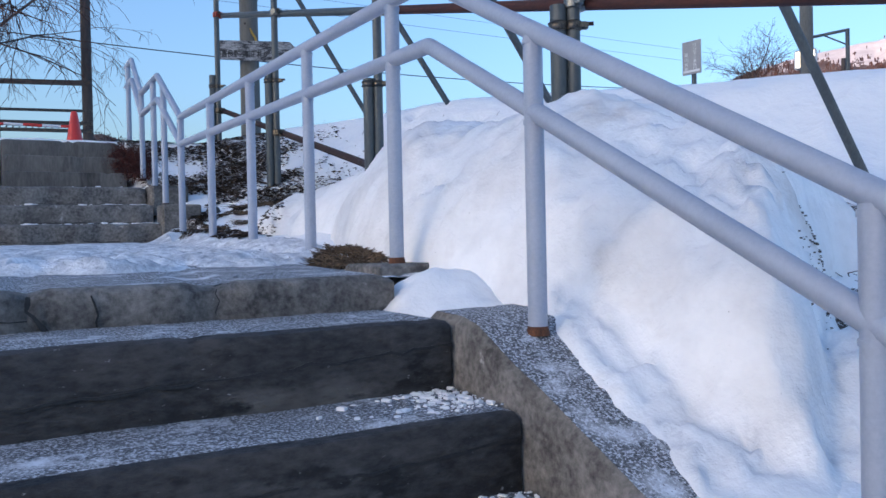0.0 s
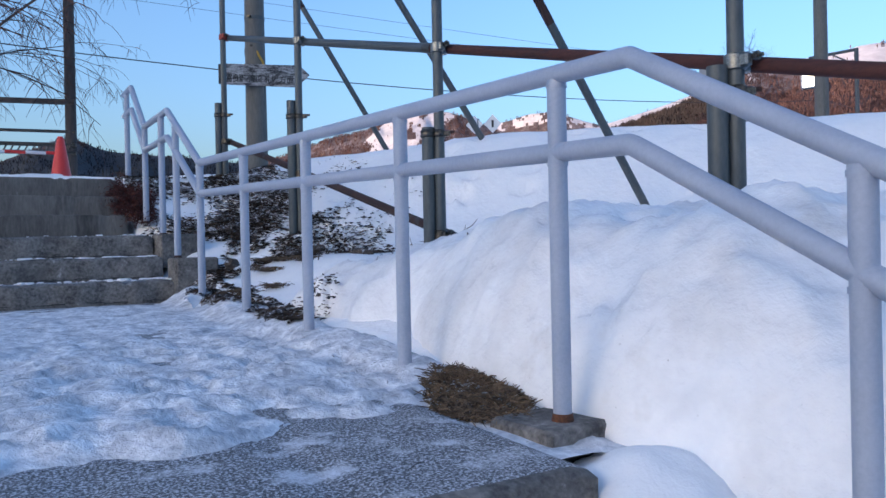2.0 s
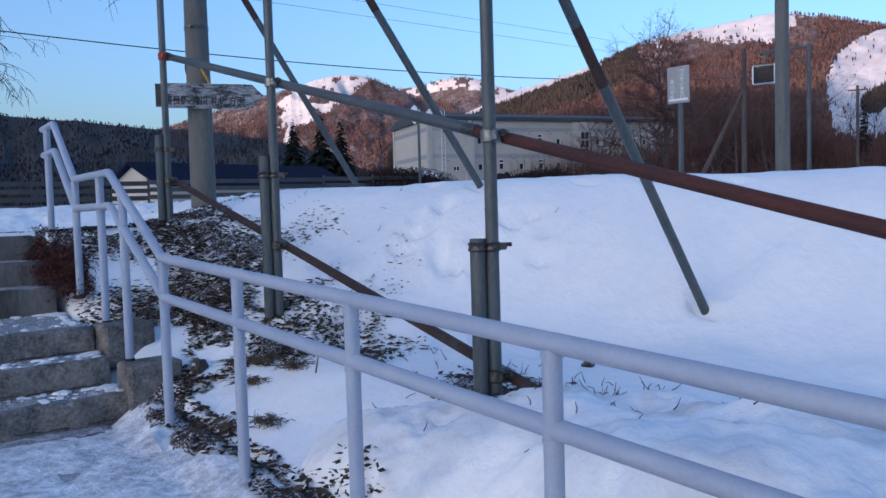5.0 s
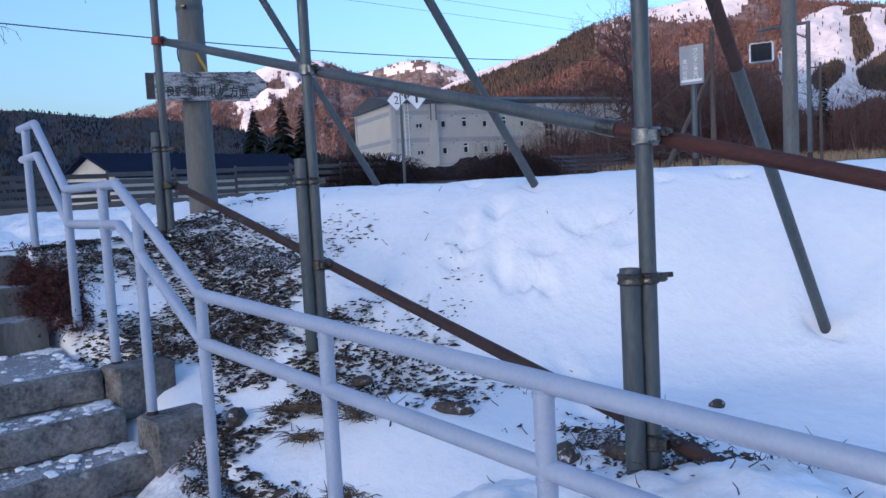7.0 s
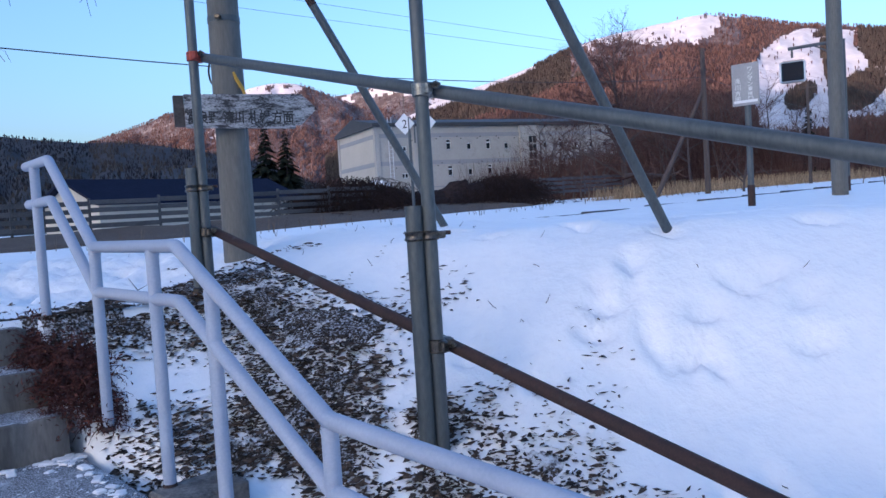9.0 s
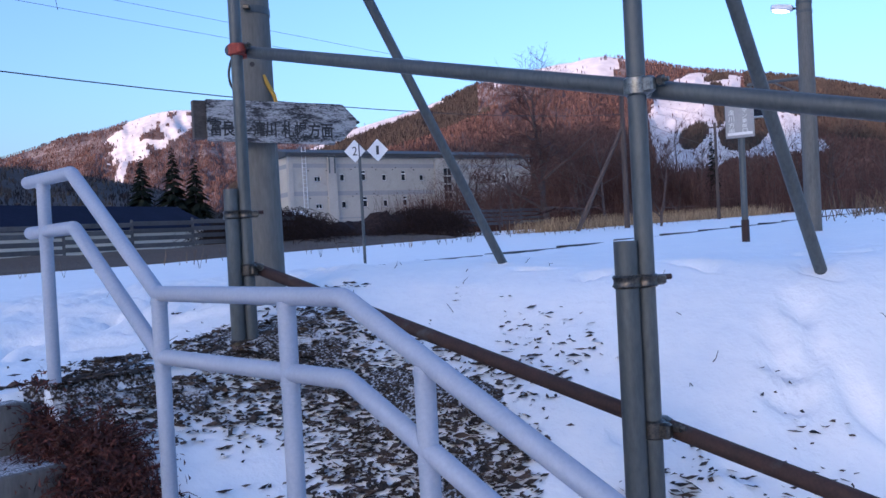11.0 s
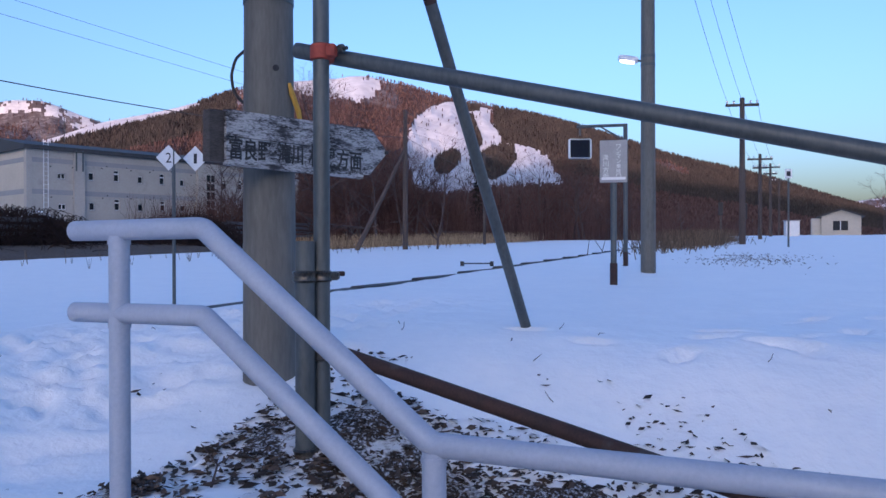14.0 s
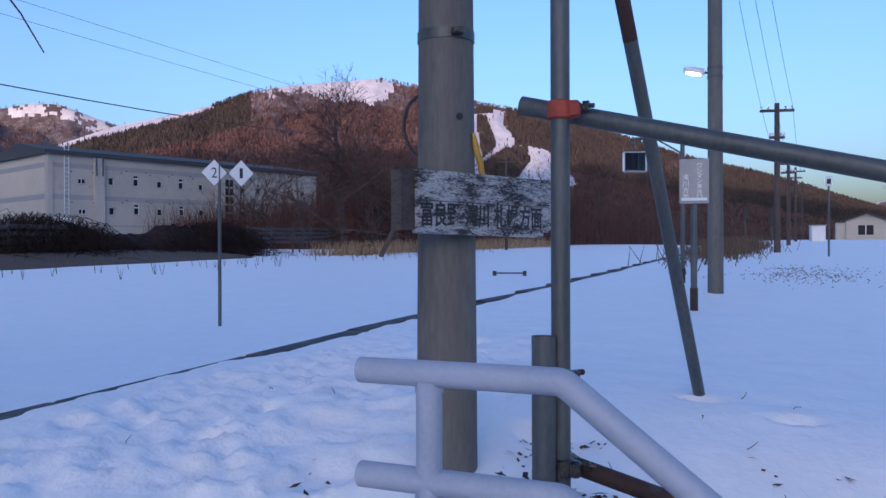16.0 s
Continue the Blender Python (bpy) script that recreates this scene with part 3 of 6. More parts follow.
# footing blocks under rail posts
for at, size, rz in (((1.085, 5.72, 1.66), (0.26, 0.20, 0.25), 0.05), ((1.075, 6.12, 1.83), (0.26, 0.20, 0.22), 0.12), ((1.03, 2.12, 1.36), (0.26, 0.20, 0.15), 0.1)):
    b = Geo().box(at, size, rz, 0.009)
    tagged(part("footing_block", b, CONCRETE, None, smooth_faces=False), "rough concrete block under a rail post", "concrete block", "rail footings")

# ---- handrail ----
RX = 1.007
rail = thing("handrail", (RX, 0, 0.6), "pale lavender painted tubular steel handrail along the stairs", "handrail")
TOP = [(7.592, 3.109), (7.247, 3.112), (6.756, 2.737), (5.995, 2.735), (5.198, 2.319), (1.855, 2.192), (0.63, 1.549), (-0.9, 0.79)]
for dz, name in ((0.0, "top_rail"), (-0.172, "lower_rail")):
    part(name, Geo().tube([(RX, y, z + dz) for y, z in TOP], 0.0214, 14, round_bend=0.012), PAINT, rail)
POSTS = [(7.466, 2.36), (6.752, 2.03), (6.19, 1.93), (5.775, 1.78), (5.198, 1.50), (4.382, 1.46), (3.59, 1.45), (2.815, 1.42), (2.08, 1.432), (1.388, 1.29), (0.63, 0.94), (-0.15, 0.585)]
for y, zb in POSTS:
    zt = float(np.interp(y, [p[0] for p in TOP[::-1]], [p[1] for p in TOP[::-1]]))
    p = part("post", Geo().tube([(RX, y, zb), (RX, y, zt - 0.012)], 0.0212, 14), PAINT, rail)
    for zz in (zt - 0.172, zt):
        part("weld_bead", Geo().tube([(RX, y, zz - 0.030), (RX, y, zz - 0.020)], 0.0232, 14), PAINT, p)
    part("rusted_foot", Geo().tube([(RX, y, zb), (RX, y, zb + 0.014), (RX, y, zb + 0.020)], [0.026, 0.0235, 0.0216], 14), (RUST_ORANGE if y < 2.5 else RUST), p, "rust ring at the post's foot")

# ---- pipe frame of the snow fence ----
frame_pipes = thing("pipe_snow_fence", (1.8, 5.0, 1.7), "snow fence frame of grey and rusty scaffold pipes with clamps", "pipe frame")
SY = [7.481, 5.717, 3.906, 2.232, 0.45]
BAR = lambda y: 3.654 + (y - 7.481) * 0.2503
LOW = lambda y: 2.75 + (y - 7.45) * 0.2465
SLEEVE = [(3.09, 2.40), (2.815, 1.85), (2.385, 1.62), (2.33, 1.70), (1.9, 1.0)]


def clamp(at, parent, mat, wide=0.075):
    """A pipe coupler: two half shells, a hinge and a bolt with its nut."""
    x, y, z = at
    g = Geo()
    g.tube([(x, y, z - 0.024), (x, y, z - 0.02), (x, y, z + 0.02), (x, y, z + 0.024)], [0.028, 0.033, 0.033, 0.028], 14)
    g.box((x + 0.035, y, z), (0.05, 0.062, 0.052), 0, 0.008)
    g.box((x - 0.004, y - 0.038, z), (0.03, 0.03, 0.042), 0, 0.006)
    c = part("clamp", g, mat, parent)
    b = Geo().tube([(x + 0.01, y - 0.085, z + 0.008), (x + 0.01, y - 0.02, z + 0.008)], 0.006, 8)
    b.tube([(x + 0.01, y - 0.072, z + 0.008), (x + 0.01, y - 0.056, z + 0.008)], 0.013, 6)
    part("bolt", b, STEEL_DARK, c)
    return c


def double_clamp(y, z, parent):
    """A band that ties the short pipe to the upright."""
    a, b = Vector((1.757, y + 0.031, z)), Vector((1.800, y, z))
    g = Geo()
    for p, r in ((a, 0.0335), (b, 0.0275)):
        g.tube([p + Vector((0, 0, -0.017)), p + Vector((0, 0, -0.012)), p + Vector((0, 0, -0.004)), p + Vector((0, 0, 0.004)), p + Vector((0, 0, 0.012)), p + Vector((0, 0, 0.017))],
               [r, r + 0.005, r + 0.001, r + 0.001, r + 0.005, r], 16)
    d = (b - a).normalized()
    g.box(b + d * 0.036, (0.035, 0.03, 0.026), math.atan2(d.y, d.x), 0.005)
    c = part("clamp", g, STEEL_DARK, parent, "worn dark double clamp")
    part("bolt", Geo().tube([b + d * 0.03 + Vector((0, 0, 0.006)), b + d * 0.072 + Vector((0, 0, 0.006))], 0.0075, 8), RUST, c)
    return c


for i, y in enumerate(SY):
    zs, zb = SLEEVE[i]
    part("upright", Geo().tube([(1.800, y, zb - 0.25), (1.800, y, 6.4)], 0.0243, 14), STEEL, frame_pipes, "grey scaffold upright with rust streaks")
    sl = Geo()
    a = 0.0302
    vs, fs = [], []
    for z, r in ((zb - 0.3, a), (zs, a), (zs, a - 0.004), (zs - 0.08, a - 0.004)):
        vs += [(1.757 + r * math.cos(2 * math.pi * k / 16), y + 0.031 + r * math.sin(2 * math.pi * k / 16), z) for k in range(16)]
    for j in range(3):
        fs += [(j * 16 + k, j * 16 + (k + 1) % 16, j * 16 + 16 + (k + 1) % 16, j * 16 + 16 + k) for k in range(16)]
    fs.append(tuple(48 + k for k in range(16)))
    sl.add(vs, fs)
    part("ground_pipe", sl, STEEL, frame_pipes, "short thick grey pipe driven into the ground")
    double_clamp(y, zs - (0.105 if i < 2 else 0.03 if i == 2 else 0.075), frame_pipes)
    double_clamp(y, zb + 0.06 if i else 2.46, frame_pipes)
    clamp((1.800, y, BAR(y)), frame_pipes, RUST_RED if i == 0 else STEEL_BRIGHT)
    clamp((1.800, y, LOW(y)), frame_pipes, STEEL_DARK)
for a, b, m, lab in ((7.60, 4.06, STEEL, "grey scaffold bar"), (4.075, -1.2, RUST_BAR, "rusty red-brown scaffold bar")):
    part("top_bar", Geo().tube([(1.849, a, BAR(a)), (1.849, b, BAR(b))], 0.0243 if m is STEEL else 0.0228, 14), m, frame_pipes, lab)
part("bar_joint", Geo().tube([(1.849, 4.03, BAR(4.03)), (1.849, 4.10, BAR(4.10))], 0.0265, 14), STEEL_DARK, frame_pipes)
part("low_bar", Geo().tube([(1.849, 7.55, LOW(7.55)), (1.849, 0.2, LOW(0.2))], 0.0228, 14), RUST, frame_pipes, "rusty brown sloping scaffold bar")
for foot, head in (((3.27, 7.33, 2.749), (1.83, 7.56, 5.15)), ((3.28, 5.71, 2.62), (1.83, 5.81, 4.70)), ((3.49, 4.16, 1.91), (1.83, 4.01, 4.05)), ((3.72, 2.40, 1.82), (1.83, 2.60, 4.75))):
    f, h = Vector(foot), Vector(head)
    d = (h - f).normalized()
    br = part("brace", Geo().tube([f - d * 0.4, h + d * 0.1], 0.0243, 14), STEEL, frame_pipes, "grey sloping scaffold brace standing in the snow")
    s = f + d * (h - f).length * 0.52
    part("rust_sleeve", Geo().tube([s, s + d * 0.30], 0.0249, 14), RUST, br, "rusted stretch of the brace")

# ---- concrete pole with the wooden sign ----
PX, PY = 2.25, 8.0
pole = thing("concrete_pole", (PX, PY, 2.45), "weathered grey concrete pole with steel bands", "pole")
pg = Geo()
pts, nseg = [], 32
for z, r in ((2.2, 0.102), (3.0, 0.098), (4.0, 0.091), (6.5, 0.080), (9.0, 0.070)):
    for k in range(nseg):
        a = 2 * math.pi * k / nseg
        groove = 0.003 if k == 21 else 0.0
        pts.append((PX + (r - groove) * math.cos(a), PY + (r - groove) * math.sin(a), z))
fs = [(j * nseg + k, j * nseg + (k + 1) % nseg, (j + 1) * nseg + (k + 1) % nseg, (j + 1) * nseg + k) for j in range(4) for k in range(nseg)]
pg.add(pts, fs + [tuple(4 * nseg + k for k in range(nseg))])
part("shaft", pg, POLE, pole)
for z in (4.00, 5.1):
    b = part("steel_band", Geo().tube([(PX, PY, z - 0.017), (PX, PY, z + 0.017)], 0.0945, 32), STEEL, pole)
    part("buckle", Geo().box((PX - 0.075, PY - 0.075, z), (0.04, 0.035, 0.022), 0.8, 0.004), STEEL_DARK, b)
face = Vector((-0.31, -0.95, 0)).normalized()
bh = Vector((PX, PY, 3.73)) + Vector((-0.62, -0.78, 0)) * 0.093
part("bolt_hole", Geo().tube([bh, bh + Vector((-0.62, -0.78, 0)) * 0.004], 0.012, 14), INK, pole)
part("loose_cable", Geo().tube([(2.215, 8.075, 3.82), (2.20, 8.115, 3.785), (2.192, 8.130, 3.72), (2.196, 8.122, 3.66), (2.21, 8.09, 3.615), (2.23, 8.04, 3.60)], 0.006, 8, round_bend=0.02), CABLE, pole)
part("yellow_strap", Geo().tube([(2.235, 7.897, 3.68), (2.25, 7.895, 3.64), (2.285, 7.893, 3.585), (2.30, 7.89, 3.53)], [0.006, 0.011, 0.011, 0.008], 6), YELLOW, pole)

sign = thing("arrow_sign", (2.27, 7.88, 3.36), "weathered wooden arrow sign with black painted lettering", "sign")
along = Vector((0.952, -0.306, 0))
A0 = Vector((1.925, 7.985, 3.448))
base_m = Matrix.Translation(A0) @ Matrix((( along.x, 0, face.x, 0), (along.y, 0, face.y, 0), (0, 1, 0, 0), (0, 0, 0, 1)))
# frame: u along, v up, w towards the viewer


def board_geo(outline, w0, w1):
    n = len(outline)
    g = Geo()
    g.add([base_m @ Vector((u, v, w)) for w in (w0, w1) for u, v in outline],
          [tuple(range(n - 1, -1, -1)), tuple(range(n, 2 * n))] + [(i, (i + 1) % n, n + (i + 1) % n, n + i) for i in range(n)])
    return g


part("upper_board", board_geo([(0.03, 0.004), (0.66, 0.004), (0.66, 0.098), (0.03, 0.095)], 0.0, 0.024), WOOD_SIGN, sign, smooth_faces=False)
part("lower_board", board_geo([(0.03, -0.095), (0.66, -0.105), (0.66, 0.001), (0.03, 0.001)], 0.0, 0.024), WOOD_SIGN, sign, smooth_faces=False)
part("arrow_tip", board_geo([(0.66, -0.085), (0.70, -0.085), (0.80, 0.012), (0.71, 0.098), (0.66, 0.098)], -0.004, 0.019), WOOD_SIGN, sign, smooth_faces=False)
part("end_batten", board_geo([(-0.028, -0.085), (0.028, -0.085), (0.028, 0.09), (-0.028, 0.09)], -0.03, 0.012), WOOD_DARK, sign, smooth_faces=False)
part("tip_nail", Geo().tube([base_m @ Vector((0.79, 0.010, 0.014)), base_m @ Vector((0.79, 0.010, 0.028))], 0.008, 8), INK, sign)
for body, u, w in (("富良野", 0.128, 0.175), ("・", 0.232, 0.012), ("滝川", 0.300, 0.115), ("札幌", 0.448, 0.13), ("方面", 0.585, 0.13)):
    m = base_m @ Matrix.Translation((u, -0.036, 0.0245))
    part("lettering", text_geo(body, 0.06, m, 0.0006, w, 0.078 if len(body) > 1 or body != "・" else 0.012, 0.022), INK, sign, smooth_faces=False)

# ---- cracks and open joints in the old concrete ----


def crack(pts, w, parent):
    """A dark open crack along points on a surface."""
    out = []
    for a, c in zip(pts[:-1], pts[1:]):
        a, c = Vector(a), Vector(c)
        n = max(2, int((c - a).length / 0.03))
        for k in range(n):
            p = a.lerp(c, k / n)
            out.append(p + Vector((rng.gauss(0, 0.002), 0, rng.gauss(0, 0.003))))
    out.append(Vector(pts[-1]))
    return part("crack", Geo().tube(out, [w * rng.uniform(0.4, 1.0) for _ in out], 4), INK, parent)


crack([(0.043, 1.814, 1.40), (0.040, 1.813, 1.372), (0.058, 1.813, 1.345), (0.075, 1.814, 1.325)], 0.009, stairs)
crack([(-0.3, 1.814, 1.36), (0.04, 1.813, 1.352)], 0.003, stairs)
crack([(0.16, 1.815, 1.40), (0.175, 1.814, 1.36), (0.17, 1.815, 1.33)], 0.004, stairs)
crack([(0.42, 1.817, 1.405), (0.425, 1.814, 1.37), (0.42, 1.815, 1.34)], 0.002, stairs)
crack([(0.42, 1.820, 1.405), (0.50, 1.95, 1.419), (0.62, 2.02, 1.421)], 0.0015, stairs)
crack([(-0.4, 1.510, 1.215), (0.2, 1.510, 1.235), (0.86, 1.510, 1.27)], 0.005, stairs)
crack([(0.10, 1.245, 1.09), (0.55, 1.245, 1.10), (0.86, 1.245, 1.12)], 0.005, stairs)
crack([(-0.8, 5.40, 1.5125), (0.2, 5.45, 1.5145), (0.88, 5.52, 1.516)], 0.004, stairs)
for y, z in ((5.658, 1.53), (5.896, 1.66), (6.136, 1.80)):
    crack([(-0.9, y, z), (0.0, y, z + 0.008), (0.9, y, z + 0.004)], 0.004, stairs)

# ---- mountains ----
VIEW_AT, VIEW_F, VIEW_R, FOCAL = Vector((-0.2, 5.7, 2.9)), Vector((0.809, 0.587, 0)), Vector((0.587, -0.809, 0)), 1394.0


def bearing(p):
    return VIEW_F + VIEW_R * (p / FOCAL)


def hill(name, profile, near, far, label, trees, tree_mat, height, seed, floor_mat, open_ground=None, sharp=0.8, conifers=0.0, lift=2.0, wide=220):
    """A ridge: profile gives (bearing, slope of the sight line to the crest); the front rises from near to far.
    Trees stand on it but for where open_ground(bearing, slope) is true."""
    ps = np.array([q[0] for q in profile], float)
    es = np.array([q[1] for q in profile], float)
    P_ = np.linspace(ps[0], ps[-1], wide)
    # smooth crest
    crest = lambda p: sum(np.interp(p + o, ps, es) for o in (-24, -12, 0, 12, 24)) / 5
    F_ = np.concatenate([np.linspace(0, 1, wide // 4), [1.06, 1.2, 1.5]])

    def at(p, f):
        e = crest(p) * (np.minimum(f, 1) ** sharp) * (1 - 0.55 * smooth((f - 1) / 0.5))
        d = near + (far - near) * f
        gully = (value_noise(p * 0.01, f * 2.2, 2.0, 4, seed) - 0.5)
        e = e + gully * 0.035 * crest(p) / 0.15 * smooth(f * 4) * (1 - smooth((f - 0.8) / 0.25))
        return d, e

    X, Y = np.meshgrid(P_, F_, indexing="ij")
    D, E = at(X, Y)
    k = X / FOCAL
    vx = VIEW_AT.x + D * (VIEW_F.x + VIEW_R.x * k)
    vy = VIEW_AT.y + D * (VIEW_F.y + VIEW_R.y * k)
    vz = VIEW_AT.z + D * E - lift * (1 - smooth(Y * 8))
    nf = len(F_)
    faces, mi = [], []
    for i in range(len(P_) - 1):
        for j in range(nf - 1):
            a = i * nf + j
            faces.append((a, a + nf, a + nf + 1, a + 1))
            o = open_ground and open_ground((X[i, j] + X[i + 1, j]) / 2, (E[i, j] + E[i + 1, j + 1]) / 2, crest((X[i, j] + X[i + 1, j]) / 2))
            mi.append(int(o or 0))
    g = Geo()
    g.add(np.stack([vx, vy, vz], -1).reshape(-1, 3).tolist(), faces)
    g.mi = mi
    root = thing(name, (float(vx.mean()), float(vy.mean()), 3.0), label, "mountain", kind="structure")
    part("slope", g, (floor_mat, MOUNT_SNOW, MOUNT_DARK, MOUNT_FLOOR_SNOWY), root)
    r = np.random.default_rng(seed)
    bare, dark = Geo(), Geo()
    n = trees
    TP, TF = r.uniform(ps[0], min(ps[-1], 1250), n), r.uniform(0.02, 1.02, n) ** 0.9
    TD, TE = at(TP, TF)
    DENS = value_noise(TP * 0.02, TF * 6, 1.5, 3, seed + 3)
    DARK = value_noise(TP * 0.015, TF * 4, 1.3, 3, seed + 9)
    CR = crest(TP)
    RA = r.random((n, 4))
    for p, d, e, dens, dk, c, ra in zip(TP.tolist(), TD.tolist(), TE.tolist(), DENS.tolist(), DARK.tolist(), CR.tolist(), RA.tolist()):
        kind = open_ground(p, e, c) if open_ground else 0
        if (kind == 1 and ra[0] > 0.015) or (kind == 3 and ra[0] > 0.40) or (kind == 0 and dens < 0.36 and ra[0] < 0.5):
            continue
        bx, by = VIEW_F.x + VIEW_R.x * p / FOCAL, VIEW_F.y + VIEW_R.y * p / FOCAL
        x, y, z = VIEW_AT.x + bx * d, VIEW_AT.y + by * d, VIEW_AT.z + d * e - 0.5
        h = height * (0.5 + 0.75 * ra[1])
        isdark = kind == 2 or (conifers and dk < conifers)
        w = h * (0.22 if isdark else 0.15) * (0.7 + 0.6 * ra[2])
        a0 = ra[3] * 6.28
        q = [(x + w * math.cos(a0 + t), y + w * math.sin(a0 + t)) for t in (0, 2.1, 4.2)]
        if isdark:
            dark.add([(q[0][0], q[0][1], z), (q[1][0], q[1][1], z), (q[2][0], q[2][1], z), (x, y, z + h)], [(0, 1, 3), (1, 2, 3), (2, 0, 3)])
        else:
            bare.add([(x, y, z), (q[0][0], q[0][1], z + h * 0.62), (q[1][0], q[1][1], z + h * 0.75), (q[2][0], q[2][1], z + h * 0.55), (x + (ra[2] - 0.5) * 0.2 * h, y, z + h)],
                     [(0, 1, 2), (0, 2, 3), (0, 3, 1), (1, 4, 2), (2, 4, 3), (3, 4, 1)])
    for g2, nm, mt in ((bare, "bare_forest", tree_mat), (dark, "conifer_forest", MOUNT_CONIFER)):
        if g2.v:
            tagged(part(nm, g2, mt, root, smooth_faces=False), kind="stuff")
    return root


def inside(p, e, poly):
    hit = False
    n = len(poly)
    for i in range(n):
        (x1, y1), (x2, y2) = poly[i], poly[(i + 1) % n]
        if (y1 > e) != (y2 > e) and p < (x2 - x1) * (e - y1) / (y2 - y1) + x1:
            hit = not hit
    return hit


PISTE = [(307, 0.1861), (276, 0.1778), (248, 0.1617), (232, 0.1346), (237, 0.1053), (247, 0.066), (345, 0.0647), (380, 0.0762), (532, 0.0781), (521, 0.0942), (503, 0.1142), (471, 0.1301), (435, 0.1338),
         (411, 0.1346), (410, 0.1436), (390, 0.1608), (392, 0.1783), (371, 0.182), (349, 0.1817), (321, 0.1853)]
ISLANDS = [[(339, 0.1717), (356, 0.1729), (363, 0.158), (374, 0.1383), (372, 0.1308), (349, 0.1158), (345, 0.1356), (340, 0.1553)],
           [(330, 0.18), (350, 0.1837), (371, 0.183), (369, 0.176), (342, 0.1742), (332, 0.1735)],
           [(283, 0.1055), (292, 0.1154), (317, 0.1255), (333, 0.1206), (331, 0.1073), (310, 0.0933), (289, 0.0932)],
           [(351, 0.1108), (395, 0.131), (435, 0.1328), (439, 0.1138), (416, 0.0937), (395, 0.0862), (366, 0.0886), (352, 0.0984)]]
SUMMIT = [(-48, 0.1913), (-10, 0.205), (24, 0.22), (142, 0.23), (188, 0.2095), (185, 0.196), (168, 0.1830), (132, 0.1835), (92, 0.1861), (53, 0.1915), (-5, 0.1924)]
SHOULDER = [(-390, 0.1231), (-300, 0.1449), (-175, 0.1698), (-125, 0.178), (-118, 0.172), (-156, 0.1625), (-238, 0.1458), (-326, 0.1273), (-361, 0.1187)]
SCAR = [(704, 0.1154), (743, 0.1131), (789, 0.103), (788, 0.0942), (746, 0.1043)]


def ski_mountain_open(p, e, c):
    """0 woods, 1 open snow, 2 dense conifers, 3 thin woods."""
    w = float(value_noise(p * 0.12, e * 260, 1.0, 3, 31)) - 0.5
    for isl in ISLANDS:
        if inside(p, e, isl):
            return 2
    if inside(p + 8 * w, e + 0.004 * w, PISTE) or inside(p + 55 * w, e + 0.024 * w, SUMMIT) or inside(p + 20 * w, e + 0.008 * w, SHOULDER):
        return 1
    if inside(p, e, SCAR):
        return 3
    if -60 < p < 220 and e > c - 0.034:
        return 3
    if p < -40 and e > c - 0.040:
        return 2
    return 2 if (p > 395 and e > c * 0.70 - 0.02) else 0


LIT = [(-760, 0.1475), (-700, 0.178), (-630, 0.195), (-566, 0.195), (-553, 0.1759), (-610, 0.1491), (-682, 0.1251), (-747, 0.1182)]


def far_peak_open(p, e, c):
    n = float(value_noise(p * 0.05, e * 140, 1.0, 3, 21))
    if inside(p + 40 * (n - 0.5), e + 0.02 * (n - 0.5), LIT) and n > 0.36:
        return 1
    if abs(p + 725 - (e - 0.11) * 480) < 9 and 0.09 < e < 0.168:
        return 1
    return 3 if e > c * 0.90 and n > 0.5 else 0


def bald_top(p, e, c):
    n = float(value_noise(p * 0.06, e * 160, 1.0, 3, 27))
    return 1 if e > c - 0.024 * n and n > 0.50 else (3 if e > c - 0.03 else 0)


hill("ski_mountain", [(-520, 0.08), (-387, 0.117), (-344, 0.130), (-282, 0.145), (-201, 0.160), (-140, 0.171), (-91, 0.184), (-34, 0.196), (24, 0.203), (92, 0.210), (150, 0.2155), (172, 0.214), (223, 0.206), (275, 0.199), (300, 0.190), (369, 0.1845), (443, 0.1772), (518, 0.1675), (573, 0.1585), (684, 0.1385), (718, 0.130), (798, 0.1165), (879, 0.1085), (961, 0.0955), (1078, 0.0736), (1250, 0.045), (1500, 0.03), (1900, 0.02)],
     330, 900, "wooded mountain with snowy ski runs glowing in low sun", 120000, MOUNT_FOREST, 4.2, 5, MOUNT_FLOOR, ski_mountain_open, wide=480)
hill("snowy_peak", [(-1250, 0.08), (-1100, 0.115), (-980, 0.133), (-894, 0.1475), (-826, 0.160), (-759, 0.165), (-704, 0.1745), (-638, 0.186), (-584, 0.186), (-550, 0.178), (-524, 0.169), (-488, 0.155), (-452, 0.144), (-415, 0.1355), (-385, 0.126), (-284, 0.090), (-150, 0.05)],
     900, 1700, "snowy wooded peak glowing in low sun", 60000, MOUNT_FOREST, 6.0, 6, MOUNT_FLOOR_SNOWY, far_peak_open, wide=300)
hill("far_snowy_peak", [(-640, 0.12), (-550, 0.152), (-499, 0.161), (-451, 0.1615), (-427, 0.1685), (-391, 0.172), (-354, 0.168), (-324, 0.157), (-293, 0.151), (-224, 0.13), (-100, 0.08)],
     2000, 2900, "distant bare snowy peak", 14000, MOUNT_FOREST, 9.0, 7, MOUNT_FLOOR_SNOWY, bald_top)
